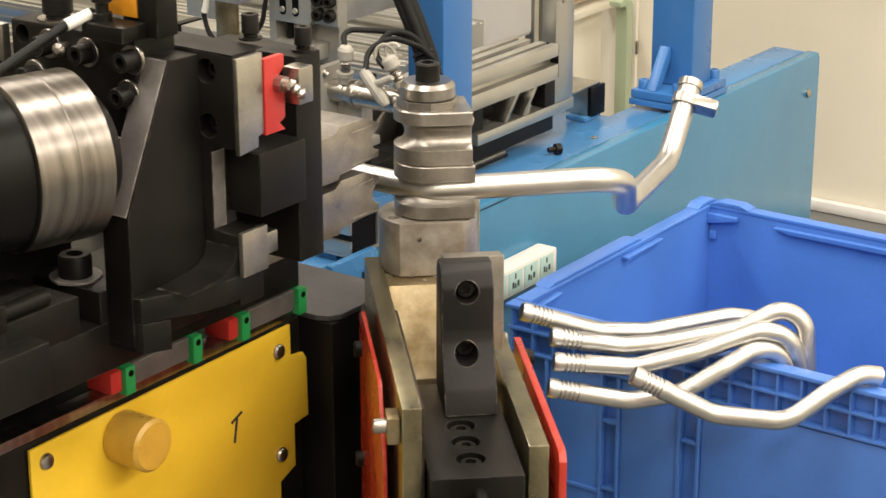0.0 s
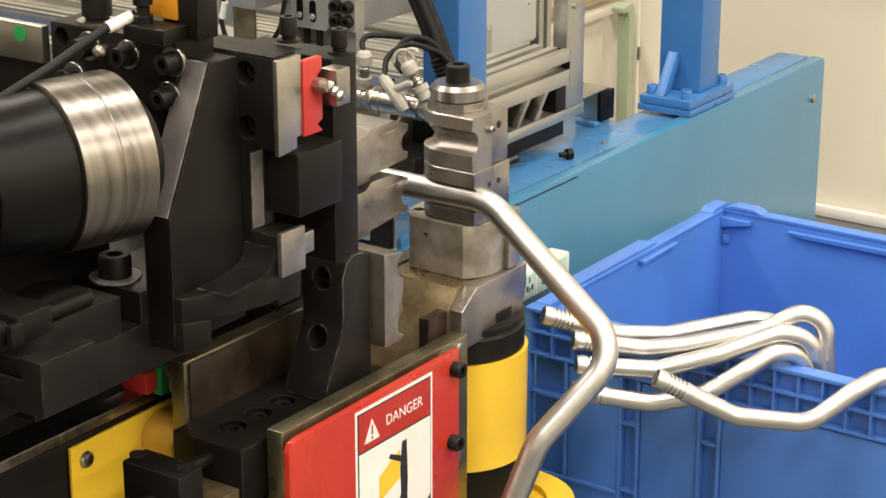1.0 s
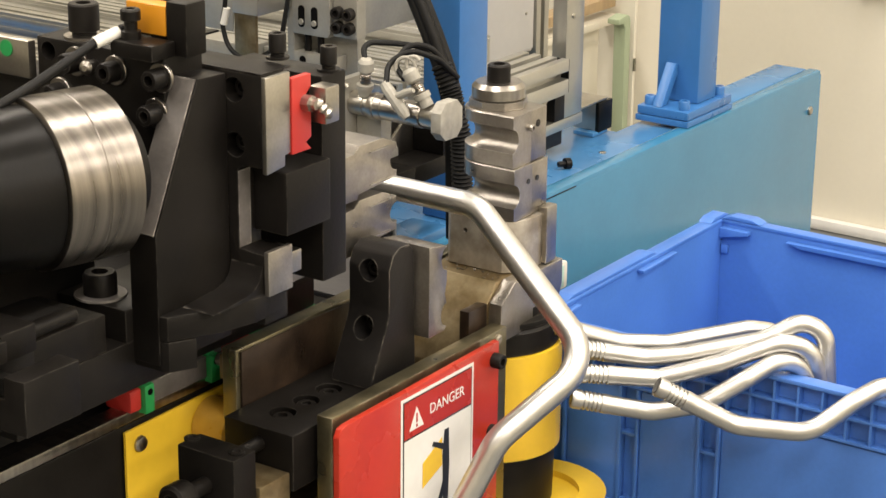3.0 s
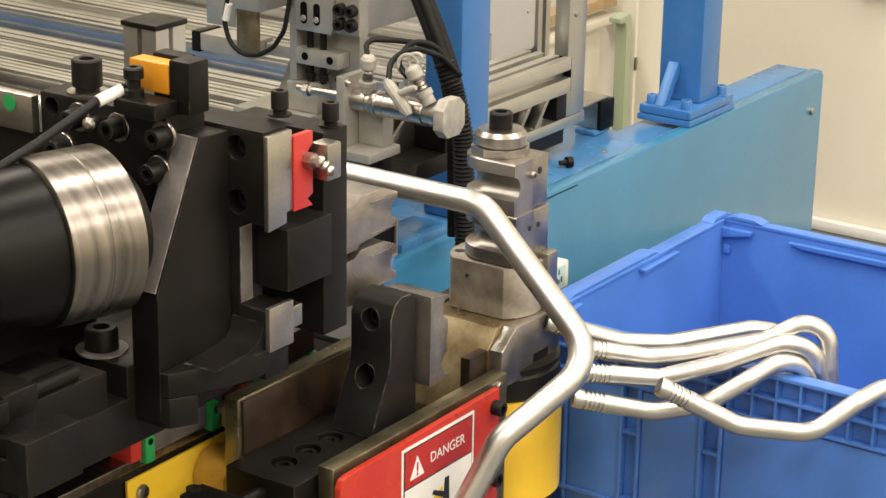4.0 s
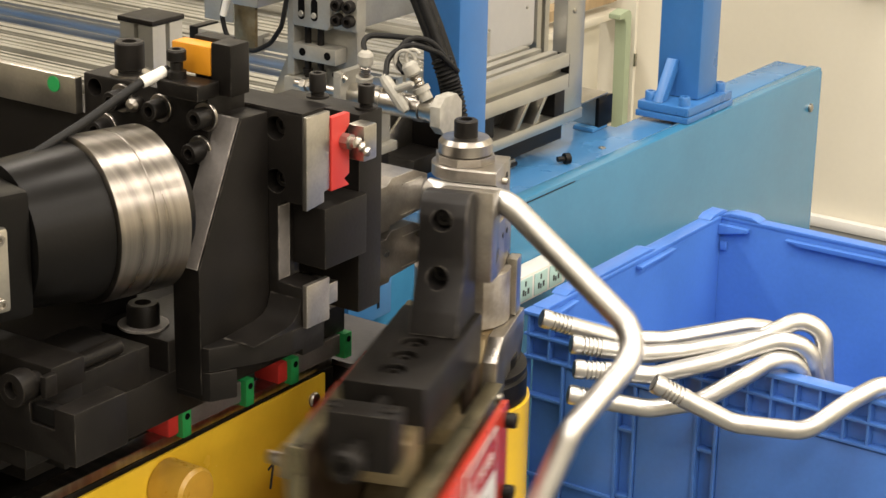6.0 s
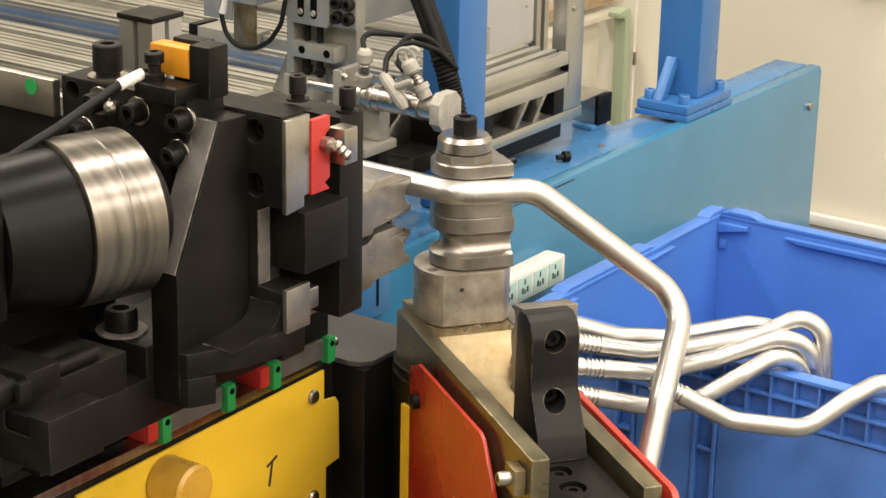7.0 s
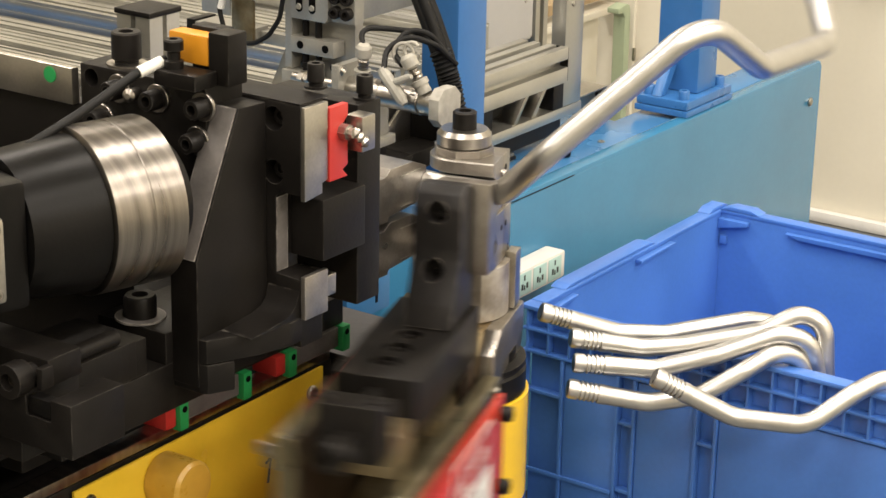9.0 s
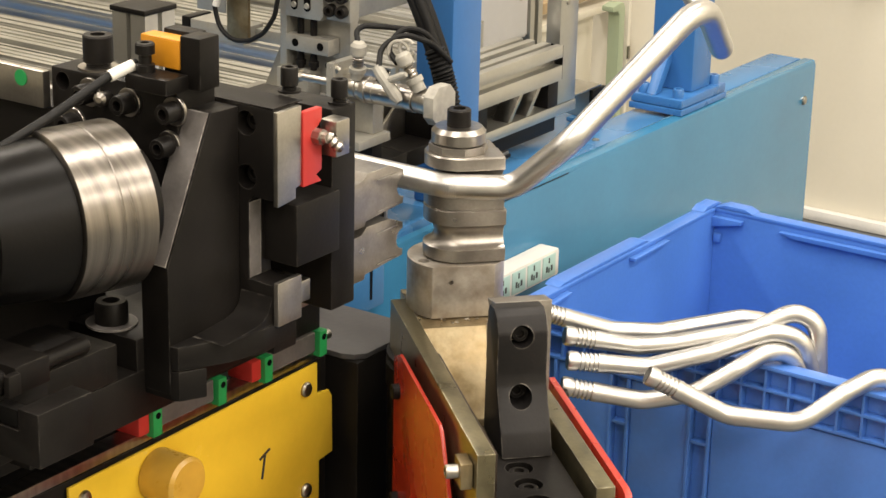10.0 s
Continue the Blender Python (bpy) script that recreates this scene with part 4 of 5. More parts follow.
cu.body, cu.size, cu.extrude, cu.align_x, cu.align_y = "DANGER", 0.0225, 0.0002, "CENTER", "CENTER"
tmp = bpy.data.objects.new("danger_word_curve", cu)
scene.collection.objects.link(tmp)
bpy.context.view_layer.update()
me = bpy.data.meshes.new_from_object(tmp.evaluated_get(bpy.context.evaluated_depsgraph_get()))
bpy.data.objects.remove(tmp)
me.transform(Matrix.Translation((SX + 0.0021, -0.286 + SY, 0.6555 + SZ)) @ Matrix(((0, 0, 1, 0), (1, 0, 0, 0), (0, 1, 0, 0), (0, 0, 0, 1))))
me.materials.append(SIGNW)
word = new("danger_word", me)
word.parent = guard
sign_piece("pictogram_block", YELLOW, [(-0.348, 0.535), (-0.298, 0.555), (-0.298, 0.60), (-0.348, 0.575)], 0.0018)
sign_piece("pictogram_shape", SIGNK, [(-0.292, 0.455), (-0.283, 0.455), (-0.279, 0.55), (-0.281, 0.66 - 0.05), (-0.292, 0.61), (-0.297, 0.57)], 0.0019)
sign_piece("pictogram_shape", SIGNK, [(-0.325, 0.595), (-0.297, 0.58), (-0.292, 0.588), (-0.321, 0.601)], 0.0023)
sign_piece("pictogram_shape", SIGNK, [(-0.335, 0.44), (-0.326, 0.44), (-0.284, 0.53), (-0.293, 0.535)], 0.0023)
sign_piece("pictogram_shape", SIGNK, [(-0.255, 0.43), (-0.222, 0.43), (-0.222, 0.50), (-0.255, 0.47)], 0.0019)

# clamp: slides up along the arm to grip the tube
clamp = boxpart("clamp_slide", BLACK, arm, -0.064, 0.06, -0.60, -0.285, 0.615, 0.70, bev=0.003, label="black clamp slide")
bm = bmesh.new(); prism(bm, [(-0.408, 0.701), (-0.396, 0.735), (-0.376, 0.772), (-0.365, 0.795), (-0.362, 0.81), (-0.362, 0.872), (-0.352, 0.893), (-0.335, 0.902), (-0.31, 0.9), (-0.30, 0.888), (-0.295, 0.701)], "x", -0.022, 0.052, 0.004)
upright = part("clamp_upright", bm, GREYBLACK, clamp)
drill(upright, [((0.014, -0.362, 0.866), (0, 1, 0), 0.0165, 0.03), ((0.012, -0.39, 0.78), (0, 1, 0), 0.0165, 0.05)])
for x, z in ((0.014, 0.866), (0.012, 0.78)):
    bm = bmesh.new(); cap_screw(bm, (x, -0.335, z), (0, -1, 0), 0.0125, 0.014)
    part("recessed_screw", bm, BLACK, clamp)
bm = bmesh.new()
out = [(-0.294, 0.752), (-0.294, 0.894), (-0.25, 0.886)]
for zc in (0.8656, 0.777):
    for k in range(9):
        a = math.pi / 2 - math.pi * k / 8
        out.append((-0.248 - R_TUBE * 0.75 * math.cos(a), zc + R_TUBE * 0.95 * math.sin(a)))
    if zc > 0.8:
        out += [(-0.248, 0.83), (-0.253, 0.81)]
out += [(-0.253, 0.752)]
prism(bm, out, "x", -0.01, 0.075, 0.001)
part("clamp_die", bm, TOOL, clamp, "ground steel clamp die")
drill(clamp, [((-0.004, y, 0.70), (0, 0, -1), 0.02, 0.013) for y in (-0.542, -0.488, -0.435)])
for y in (-0.542, -0.488, -0.435):
    bm = bmesh.new(); cap_screw(bm, (-0.004, y, 0.688), (0, 0, 1), 0.0145, 0.009)
    part("slide_screw", bm, BLACK, clamp)
boxpart("stop_bracket", BLACK, clamp, -0.05, 0.05, -0.715, -0.668, 0.62, 0.702, bev=0.003)
bm = bmesh.new(); rod(bm, (0.0, -0.67, 0.675), (0.0, -0.598, 0.675), 0.010, 16)
part("adjusting_screw", bm, BLACK, clamp)
bm = bmesh.new(); lathe(bm, (0.0, -0.714, 0.655), (0, -1, 0), [(0, 0.012), (0.04, 0.012), (0.0405, 0.022), (0.048, 0.024), (0.07, 0.024), (0.074, 0.02), (0.0742, 0.011), (0.06, 0.011)], 22)
part("adjusting_head", bm, BLACK, clamp)
for x in (-0.045, 0.035):
    bm = bmesh.new(); cap_screw(bm, (x, -0.69, 0.702), (0, 0, 1), 0.011, 0.004)
    part("bracket_screw", bm, BLACK, clamp)
boxpart("slide_shoe", OILY, clamp, -0.055, 0.055, -0.667, -0.601, 0.58, 0.645, bev=0.003)

# ---- pressure die carriage; rides to and fro on the head's rails ----
carriage = thing("pressure_die_carriage", "black steel pressure die carriage with servo gearbox", "machine carriage")
bm = bmesh.new()
prism(bm, [(-0.06, 0.905), (0.1, 0.905), (0.1, 1.001), (0.058, 1.003), (0.058, 1.108), (0.066, 1.116), (0.1, 1.116), (0.1, 1.238), (-0.06, 1.238)], "y", -0.53, -0.483, 0.0025)
wall = part("bracket_wall", bm, BLACK, carriage)
drill(wall, [((0.055, -0.53, 1.214), (0, 1, 0), 0.0165, 0.03), ((0.055, -0.53, 1.142), (0, 1, 0), 0.0165, 0.03)])
for z in (1.214, 1.142):
    bm = bmesh.new(); cap_screw(bm, (0.055, -0.505, z), (0, -1, 0), 0.0125, 0.01)
    part("recessed_screw", bm, BLACK, carriage)
bm = bmesh.new(); prism(bm, [(-0.531, 0.88), (-0.531, 1.235), (-0.585, 1.237), (-0.672, 1.053), (-0.672, 0.88)], "x", -0.002, 0.044, 0.003)
part("gusset", bm, BLACK, carriage)
# the sloping edge is painted paler, for the ceiling light it catches
bm = bmesh.new(); prism(bm, [(-0.586, 1.2365), (-0.588, 1.2365), (-0.674, 1.0545), (-0.6725, 1.0535)], "x", 0.0005, 0.0415, 0.0004)
part("gusset_edge", bm, WORNLIT, carriage, "sloping edge painted paler for its ceiling light")
bm = bmesh.new(); prism(bm, [(0.042, -0.671), (0.055, -0.668), (0.088, -0.60), (0.1, -0.55), (0.1, -0.482), (-0.1, -0.482), (-0.1, -0.671)], "z", 0.914, 0.948, 0.004)
part("foot", bm, BLACK, carriage)
bm = bmesh.new(); prism(bm, [(0.043, -0.67), (0.055, -0.667), (0.072, -0.632), (-0.09, -0.632), (-0.09, -0.67)], "z", 0.872, 0.9135, 0.003)
part("foot_leg", bm, BLACK, carriage)
bm = bmesh.new(); prism(bm, [(-0.63, 0.9485), (-0.6, 0.951), (-0.565, 0.954), (-0.548, 0.959), (-0.538, 0.968), (-0.531, 0.986), (-0.531, 0.9482)], "x", 0.046, 0.0985)
part("foot_fillet", bm, BLACK, carriage)
bm = bmesh.new(); prism(bm, [(-0.531, 1.11), (-0.531, 1.236), (-0.4825, 1.236), (-0.4825, 1.13), (-0.494, 1.128), (-0.494, 1.114)], "x", 0.1005, 0.108, 0.001)
part("wear_plate", bm, STEEL, carriage, "bare ground steel face")
bm = bmesh.new(); box(bm, 0.1005, 0.108, -0.531, -0.482, 0.946, 1.006, 0.001)
part("wear_plate", bm, TOOL, carriage, "stained bare steel face")
# paler strip paints the light on the notch's +x side
boxpart("lit_strip", WORNLIT, carriage, 0.0582, 0.0592, -0.529, -0.506, 1.004, 1.107, bev=0.0)
bm = bmesh.new()
prism(bm, [(-0.481, 1.126), (-0.481, 1.226), (-0.442, 1.226), (-0.442, 1.209), (-0.453, 1.2), (-0.442, 1.192), (-0.442, 1.142), (-0.453, 1.137), (-0.442, 1.126)], "x", 0.1005, 0.11, 0.001)
part("guide_end_cap", bm, REDP, carriage, "red plastic guide end cap")
bm = bmesh.new(); lathe(bm, (0.11, -0.455, 1.19), (1, 0, 0), [(0, 0.011), (0.012, 0.011), (0.012, 0.007), (0.02, 0.007)], 8)
part("fitting_body", bm, BRUSHED, carriage)
bm = bmesh.new(); lathe(bm, (0.124, -0.452, 1.193), (0.5, 0.5, -0.7), [(0, 0.006), (0.006, 0.009), (0.01, 0.006), (0.014, 0.009), (0.019, 0.006), (0.023, 0.009), (0.03, 0.004)], 14)
part("grease_nipple", bm, BRUSHED, carriage)
boxpart("guide_block", STEEL, carriage, 0.1, 0.128, -0.434, -0.405, 1.158, 1.207, bev=0.003)
# die holder, T shaped
boxpart("die_holder", BLACK, carriage, -0.06, 0.098, -0.404, -0.352, 0.928, 1.212, bev=0.003)
bm = bmesh.new(); box(bm, -0.1, 0.112, -0.497, -0.4045, 1.02, 1.105, 0.003)
part("holder_arm", bm, BLACK, carriage)
boxpart("stop_pin_block", STEEL, carriage, 0.03, 0.09, -0.465, -0.44, 0.955, 0.985, bev=0.002)
# stepped pressure dies
for z in (0.0, -0.0835):
    o = [(-0.351, 1.027 + z), (-0.164, 1.028 + z), (-0.15, 1.038 + z), (-0.094, 1.037 + z), (-0.0585, 1.023 + z)]
    for k in range(9):
        a = math.pi / 2 - math.pi * k / 8
        o.append((-0.0575 - 0.0165 * math.cos(a), Z_TUBE + z + 0.0165 * math.sin(a)))
    o += [(-0.0585, 0.97 + z), (-0.098, 0.968 + z), (-0.153, 0.964 + z), (-0.156, 0.957 + z), (-0.351, 0.957 + z)]
    bm = bmesh.new(); prism(bm, o, "x", -0.34, -0.03, 0.001)
    part("pressure_die", bm, TOOL, carriage, "ground steel pressure die")
    for h in (1.0215, 0.972):
        boxpart("die_lip", STEEL, carriage, -0.0298, -0.028, -0.126, -0.075, h + z, h + 0.0012 + z, bev=0.0)
    for x in (-0.05, -0.12, -0.19):
        bm = bmesh.new(); lathe(bm, (x, -0.2, 1.0272 + z), (0, 0, 1), [(0, 0.012), (0.0008, 0.012)], 18)
        part("counterbore", bm, HOLE, carriage)
# top block with screws, sensor and clamping bolts
drill(boxpart("top_block", BLACK, carriage, -0.213, 0.006, -0.605, -0.5315, 1.13, 1.261, bev=0.003), [((-0.193, -0.605, 1.243), (0, 1, 0), 0.0125, 0.03)])
boxpart("top_plate", BLACK, carriage, -0.26, 0.0995, -0.5295, -0.47, 1.2385, 1.2398, bev=0.0004)
for x, z in ((-0.074, 1.235), (0.003, 1.237), (-0.007, 1.19), (-0.172, 1.192), (-0.142, 1.237)):
    bm = bmesh.new(); lathe(bm, (x, -0.605, z), (0, -1, 0), [(0, 0.0195), (0.003, 0.0195), (0.004, 0.0185)], 22)
    part("washer", bm, BRUSHED, carriage)
    bm = bmesh.new(); cap_screw(bm, (x, -0.608, z), (0, -1, 0), 0.0138, 0.024)
    part("cap_screw", bm, BLACK, carriage)
bm = bmesh.new(); lathe(bm, (-0.112, -0.605, 1.236), (0.25, -1, 0.05), [(0, 0.008), (0.012, 0.008), (0.014, 0.0095), (0.022, 0.0095), (0.026, 0.004)], 12)
part("oil_nipple", bm, BRUSHED, carriage)
# sensor with its mount and cable
boxpart("sensor_base", BLACK, carriage, -0.058, 0.012, -0.632, -0.5885, 1.2615, 1.282, bev=0.003)
boxpart("sensor_body", ORANGE, carriage, -0.07, -0.004, -0.588, -0.561, 1.284, 1.323, bev=0.003, label="orange sensor body")
boxpart("sensor_block", BLACK, carriage, -0.0035, 0.03, -0.588, -0.55, 1.2615, 1.33, bev=0.003)
boxpart("sensor_arm", BLACK, carriage, -0.055, -0.004, -0.5605, -0.535, 1.2615, 1.328, bev=0.003)
bm = bmesh.new(); lathe(bm, (-0.04, -0.612, 1.282), (0, 0, 1), [(0, 0.0125), (0.01, 0.0125), (0.011, 0.0085), (0.022, 0.0085), (0.024, 0.0128), (0.036, 0.0128), (0.038, 0.011), (0.0382, 0.006), (0.03, 0.006)], 20)
part("sensor_screw", bm, BLACK, carriage)
bm = bmesh.new(); sweep(bm, rounded([(-0.054, -0.612, 1.291), (-0.066, -0.65, 1.28), (-0.075, -0.75, 1.245), (-0.09, -0.9, 1.2), (-0.16, -1.2, 1.12)], 0.08), 0.0062, 12)
part("sensor_cable", bm, RUBBER, carriage)
bm = bmesh.new(); rod(bm, (-0.0555, -0.618, 1.2893), (-0.0655, -0.651, 1.2795), 0.0078, 16)
part("cable_tag", bm, WHITE, carriage)
for x, y, z, r, h in ((-0.156, -0.575, 1.261, 0.02, 0.034), (0.068, -0.457, 1.2425, 0.0115, 0.022), (0.085, -0.372, 1.212, 0.0115, 0.022)):
    bm = bmesh.new(); lathe(bm, (x, y, z), (0, 0, 1), [(0, r * 1.35), (0.003, r * 1.35), (0.003, r * 0.8)], 24)
    part("bolt_washer", bm, BRUSHED if r > 0.015 else BLACK, carriage)
    bm = bmesh.new(); lathe(bm, (x, y, z + 0.0032), (0, 0, 1), [(0, r * 0.8), (0.004, r * 0.8), (0.006, r), (0.006 + h, r), (0.008 + h, r * 0.92), (0.008 + h, r * 0.5), (h - 0.004, r * 0.5)], 24)
    part("clamp_bolt", bm, BLACK, carriage)
boxpart("scale_strip", STEEL, carriage, -0.75, -0.214, -0.62, -0.606, 1.205, 1.255, bev=0.002)
bm = bmesh.new(); lathe(bm, (-0.253, -0.6205, 1.241), (0, -1, 0), [(0, 0.011), (0.001, 0.011)], 20)
part("green_mark", bm, GREENP, carriage)
boxpart("rear_block", BLACK, carriage, -0.75, -0.2135, -0.6, -0.5315, 1.0, 1.203, bev=0.003)
# gearbox and servo motor
GD = Vector((0.276, 0.961, 0)).normalized()
GP = Vector((-0.05, -0.76, 1.13))
bm = bmesh.new(); lathe(bm, GP - GD * 0.027, GD, [(0, 0.103), (0.002, 0.107), (0.053, 0.107), (0.054, 0.1062), (0.0555, 0.1062), (0.0565, 0.107), (0.102, 0.107), (0.104, 0.10)], 64)
part("gearbox", bm, RINGST, carriage, "brushed steel gearbox ring")
bm = bmesh.new(); lathe(bm, GP + GD * 0.0775, GD, [(0, 0.08), (0.025, 0.074)], 48)
part("gearbox_flange", bm, BLACK, carriage)
bm = bmesh.new(); lathe(bm, GP - GD * 0.13, GD, [(0, 0.092), (0.03, 0.095), (0.09, 0.1), (0.1025, 0.1)], 48)
part("motor_adapter", bm, BLACK2, carriage)
bm = bmesh.new(); box(bm, -0.08, 0.08, -0.2, 0.1895, -0.08, 0.08, 0.01, Matrix.Translation(GP - GD * 0.32) @ pose(0, 0, 0, 0, 0, -16))
part("servo_motor", bm, BLACK2, carriage)
bm = bmesh.new(); box(bm, 0.0805, 0.096, 0.07, 0.14, -0.06, 0.045, 0.006, Matrix.Translation(GP - GD * 0.31) @ pose(0, 0, 0, 0, 0, -16))
plate = part("motor_plate", bm, STEEL, carriage)
for z in (-0.048, 0.033):
    bm = bmesh.new(); cap_screw(bm, Matrix.Translation(GP - GD * 0.31) @ pose(0, 0, 0, 0, 0, -16) @ Vector((0.096, 0.125, z)), (0.961, -0.276, 0), 0.008, 0.006)
    part("plate_screw", bm, BRUSHED, plate)
# slide carriage underneath
boxpart("slide_base", BLACK, carriage, -0.38, -0.155, -0.80, -0.10, 0.749, 0.815, bev=0.004)
boxpart("slide_saddle", BLACK, carriage, -0.36, -0.10, -0.90, -0.36, 0.816, 0.904, bev=0.004)
boxpart("motor_cradle", BLACK, carriage, -0.34, -0.12, -1.5, -0.61, 0.905, 1.015, bev=0.006)
boxpart("base_plate", BLACK, carriage, -0.119, 0.0, -0.685, -0.5, 0.905, 0.95, bev=0.003)
boxpart("slide_shelf", BLACK, carriage, -0.20, 0.0, -0.88, -0.60, 0.84, 0.906, bev=0.002)
bm = bmesh.new(); prism(bm, [(-0.16, 0.893), (0.09, 0.893), (0.09, 0.962), (0.056, 0.962), (0.056, 0.934), (0.016, 0.934), (0.016, 0.962), (-0.16, 0.962)], "y", -0.95, -0.86, 0.002)
part("slide_cheek", bm, BLACK, carriage)
boxpart("cheek_block", BLACK, carriage, -0.12, 0.03, -0.925, -0.868, 0.9625, 0.998, bev=0.003)
boxpart("cheek_step", BLACK, carriage, -0.12, 0.0, -0.859, -0.74, 0.9065, 0.958, bev=0.002)
boxpart("slot_nut", BLACK2, carriage, 0.018, 0.054, -0.948, -0.93, 0.936, 0.958, bev=0.001)
bm = bmesh.new(); rod(bm, (-0.012, -0.855, 0.968), (-0.012, -0.765, 0.968), 0.011, 16, 0.002)
part("round_bar", bm, BLACK, carriage)
boxpart("bar_seat", BLACK, carriage, -0.12, -0.001, -0.7895, -0.72, 0.9065, 0.956, bev=0.002)
boxpart("wiper_seat", BLACK, carriage, -0.10, -0.005, -0.94, -0.86, 0.8605, 0.8925, bev=0.002)
bm = bmesh.new(); lathe(bm, (0.005, -0.9255, 0.978), (0, -1, 0), [(0, 0.012), (0.015, 0.012), (0.015, 0.02), (0.02, 0.0215), (0.042, 0.0215), (0.043, 0.011), (0.03, 0.011)], 22)
part("stop_screw", bm, BLACK, carriage)
boxpart("screw_plate", BLACK, carriage, 0.03, 0.04, -0.945, -0.9255, 0.968, 0.995, bev=0.002)
for y, red in ((-0.493, 1), (-0.351, 0), (-0.243, 1), (-0.108, 0)):
    boxpart("guide_end_cap", GREENP, carriage, -0.20, -0.145, y - 0.006, y + 0.013, 0.706, 0.7485, bev=0.002)
    bm = bmesh.new(); lathe(bm, (-0.145, y + 0.004, 0.738), (1, 0, 0), [(0, 0.005), (0.0008, 0.005)], 12)
    part("cap_screw_hole", bm, HOLE, carriage)
    if red:
        boxpart("guide_wiper", REDP, carriage, -0.20, -0.151, y - 0.03, y - 0.007, 0.713, 0.746, bev=0.004)
for a, b in ((-0.48, -0.36), (-0.23, -0.117)):
    boxpart("guide_block", WORNLIT, carriage, -0.20, -0.152, a, b, 0.715, 0.748, bev=0.002)
bm = bmesh.new(); cap_screw(bm, (-0.066, -0.66, 0.9535), (0, 0, 1), 0.022, 0.03)
part("base_screw", bm, BLACK, carriage)
bm = bmesh.new(); lathe(bm, (-0.066, -0.66, 0.9502), (0, 0, 1), [(0, 0.034), (0.003, 0.034)], 26)
part("base_washer", bm, WORNLIT, carriage)

# ---- the tube being bent, in rigid pieces ----
tube = thing("fed_tube", "bright bare aluminium tube being bent", "tube")
A_ANG, B_ANG = math.radians(47.1), math.radians(32.8)
N_A, N_B = 24, 16
FRONT, MID = 0.099, 0.060
L_A, L_B = R_DIE * A_ANG, R_DIE * B_ANG
LRA = ((0.0, 38.4, 0.301), (-35.1, 83.4, 0.183), (-238.1, 29.6, 0.315), (165.8, -50.4, 0.158))


def run_of(bends, x):
    """Corners of a bent tube: from x on the feed axis, each bend a roll, an angle and the length that follows."""
    d, n, p = Vector((1, 0, 0)), Vector((0, 1, 0)), Vector((0, 0, 0))
    out = [Vector((x, 0, 0)), p.copy()]
    for roll, angle, length in bends:
        n = Matrix.Rotation(radians(roll), 3, d) @ n
        axis = d.cross(n)
        turn = Matrix.Rotation(radians(angle), 3, axis)
        d, n = turn @ d, turn @ n
        p = p + d * length
        out.append(p.copy())
    return out


corners = run_of(LRA, -FRONT)
bm = bmesh.new(); sweep(bm, rounded(corners, 0.066, 12), R_TUBE, 28)
bent = part("bent_length", bm, TUBE, tube)
ed = (corners[-1] - corners[-2]).normalized()
side = ed.orthogonal().normalized()
bm = bmesh.new(); lathe(bm, corners[-1] - ed * 0.045, ed, [(0, 0.024), (0.02, 0.024), (0.0205, 0.019), (0.036, 0.019), (0.037, 0.022), (0.05, 0.022), (0.0505, 0.016), (0.03, 0.016)], 28)
part("end_fitting", bm, STEEL, bent, "machined end fitting")
bm = bmesh.new(); box(bm, -0.02, 0.058, -0.02, 0.02, -0.011, 0.011, 0.008, Matrix.Translation(corners[-1] - ed * 0.034) @ ed.to_track_quat("Z", "Y").to_matrix().to_4x4() @ pose(0, 0, 0, 0, 0, 200))
part("flange_lug", bm, STEEL, bent)


def slice_mesh(angle):
    pts = [(R_DIE * math.sin(angle * k / 2), R_DIE - R_DIE * math.cos(angle * k / 2), 0) for k in (0, 1, 2)]
    bm = bmesh.new(); sweep(bm, pts, R_TUBE, 28)
    me = bpy.data.meshes.new("bend_slice")
    bm.to_mesh(me)
    bm.free()
    me.set_sharp_from_angle(angle=radians(32))
    me.materials.append(TUBE)
    return me


def slices(n, angle):
    me = slice_mesh(angle / n * 1.02)
    out = []
    for k in range(n):
        ob = new("bend_slice", me)
        ob.parent = tube
        out.append(ob)
    return out


slices_a, slices_b = slices(N_A, A_ANG), slices(N_B, B_ANG)
bm = bmesh.new(); sweep(bm, [(-MID - 0.0003, 0, 0), (0.0003, 0, 0)], R_TUBE, 28)
middle = part("middle_length", bm, TUBE, tube)
bm = bmesh.new(); sweep(bm, [(-2.3, 0, 0), (0.0003, 0, 0)], R_TUBE, 28)
feed = part("feed_length", bm, TUBE, tube)


# ---- motion ----
HEAD = [(0, -0.033, 0.0875), (0.5, -0.0239, 0.0905), (1, -0.0167, 0.089), (1.5, -0.0127, 0.0895), (2, -0.014, 0.0895), (2.2, 0.0, 0.0885), (2.5, 0.068, 0.0868), (2.7, 0.084, 0.087),
        (3.0, 0.087, 0.08), (3.5, 0.087, 0.01), (3.8, 0.087, 0), (4, 0.087, 0), (4.2, 0.05, 0), (4.4, 0.004, 0), (4.5, 0, 0), (8, -0.001, 0.0016), (10, -0.0015, 0.0033)]
SLIDE = [(0, -0.4777), (0.5, -0.483), (1, -0.4833), (1.4, -0.486), (1.5, -0.504), (2, -0.621), (4.5, -0.63), (4.9, -0.625), (5, -0.596), (5.3, -0.47), (5.5, -0.4516), (6.3, -0.4516), (6.7, -0.492), (8.2, -0.491), (8.5, -0.451), (9.2, -0.4505), (9.4, -0.49), (9.5, -0.496), (10, -0.4955)]
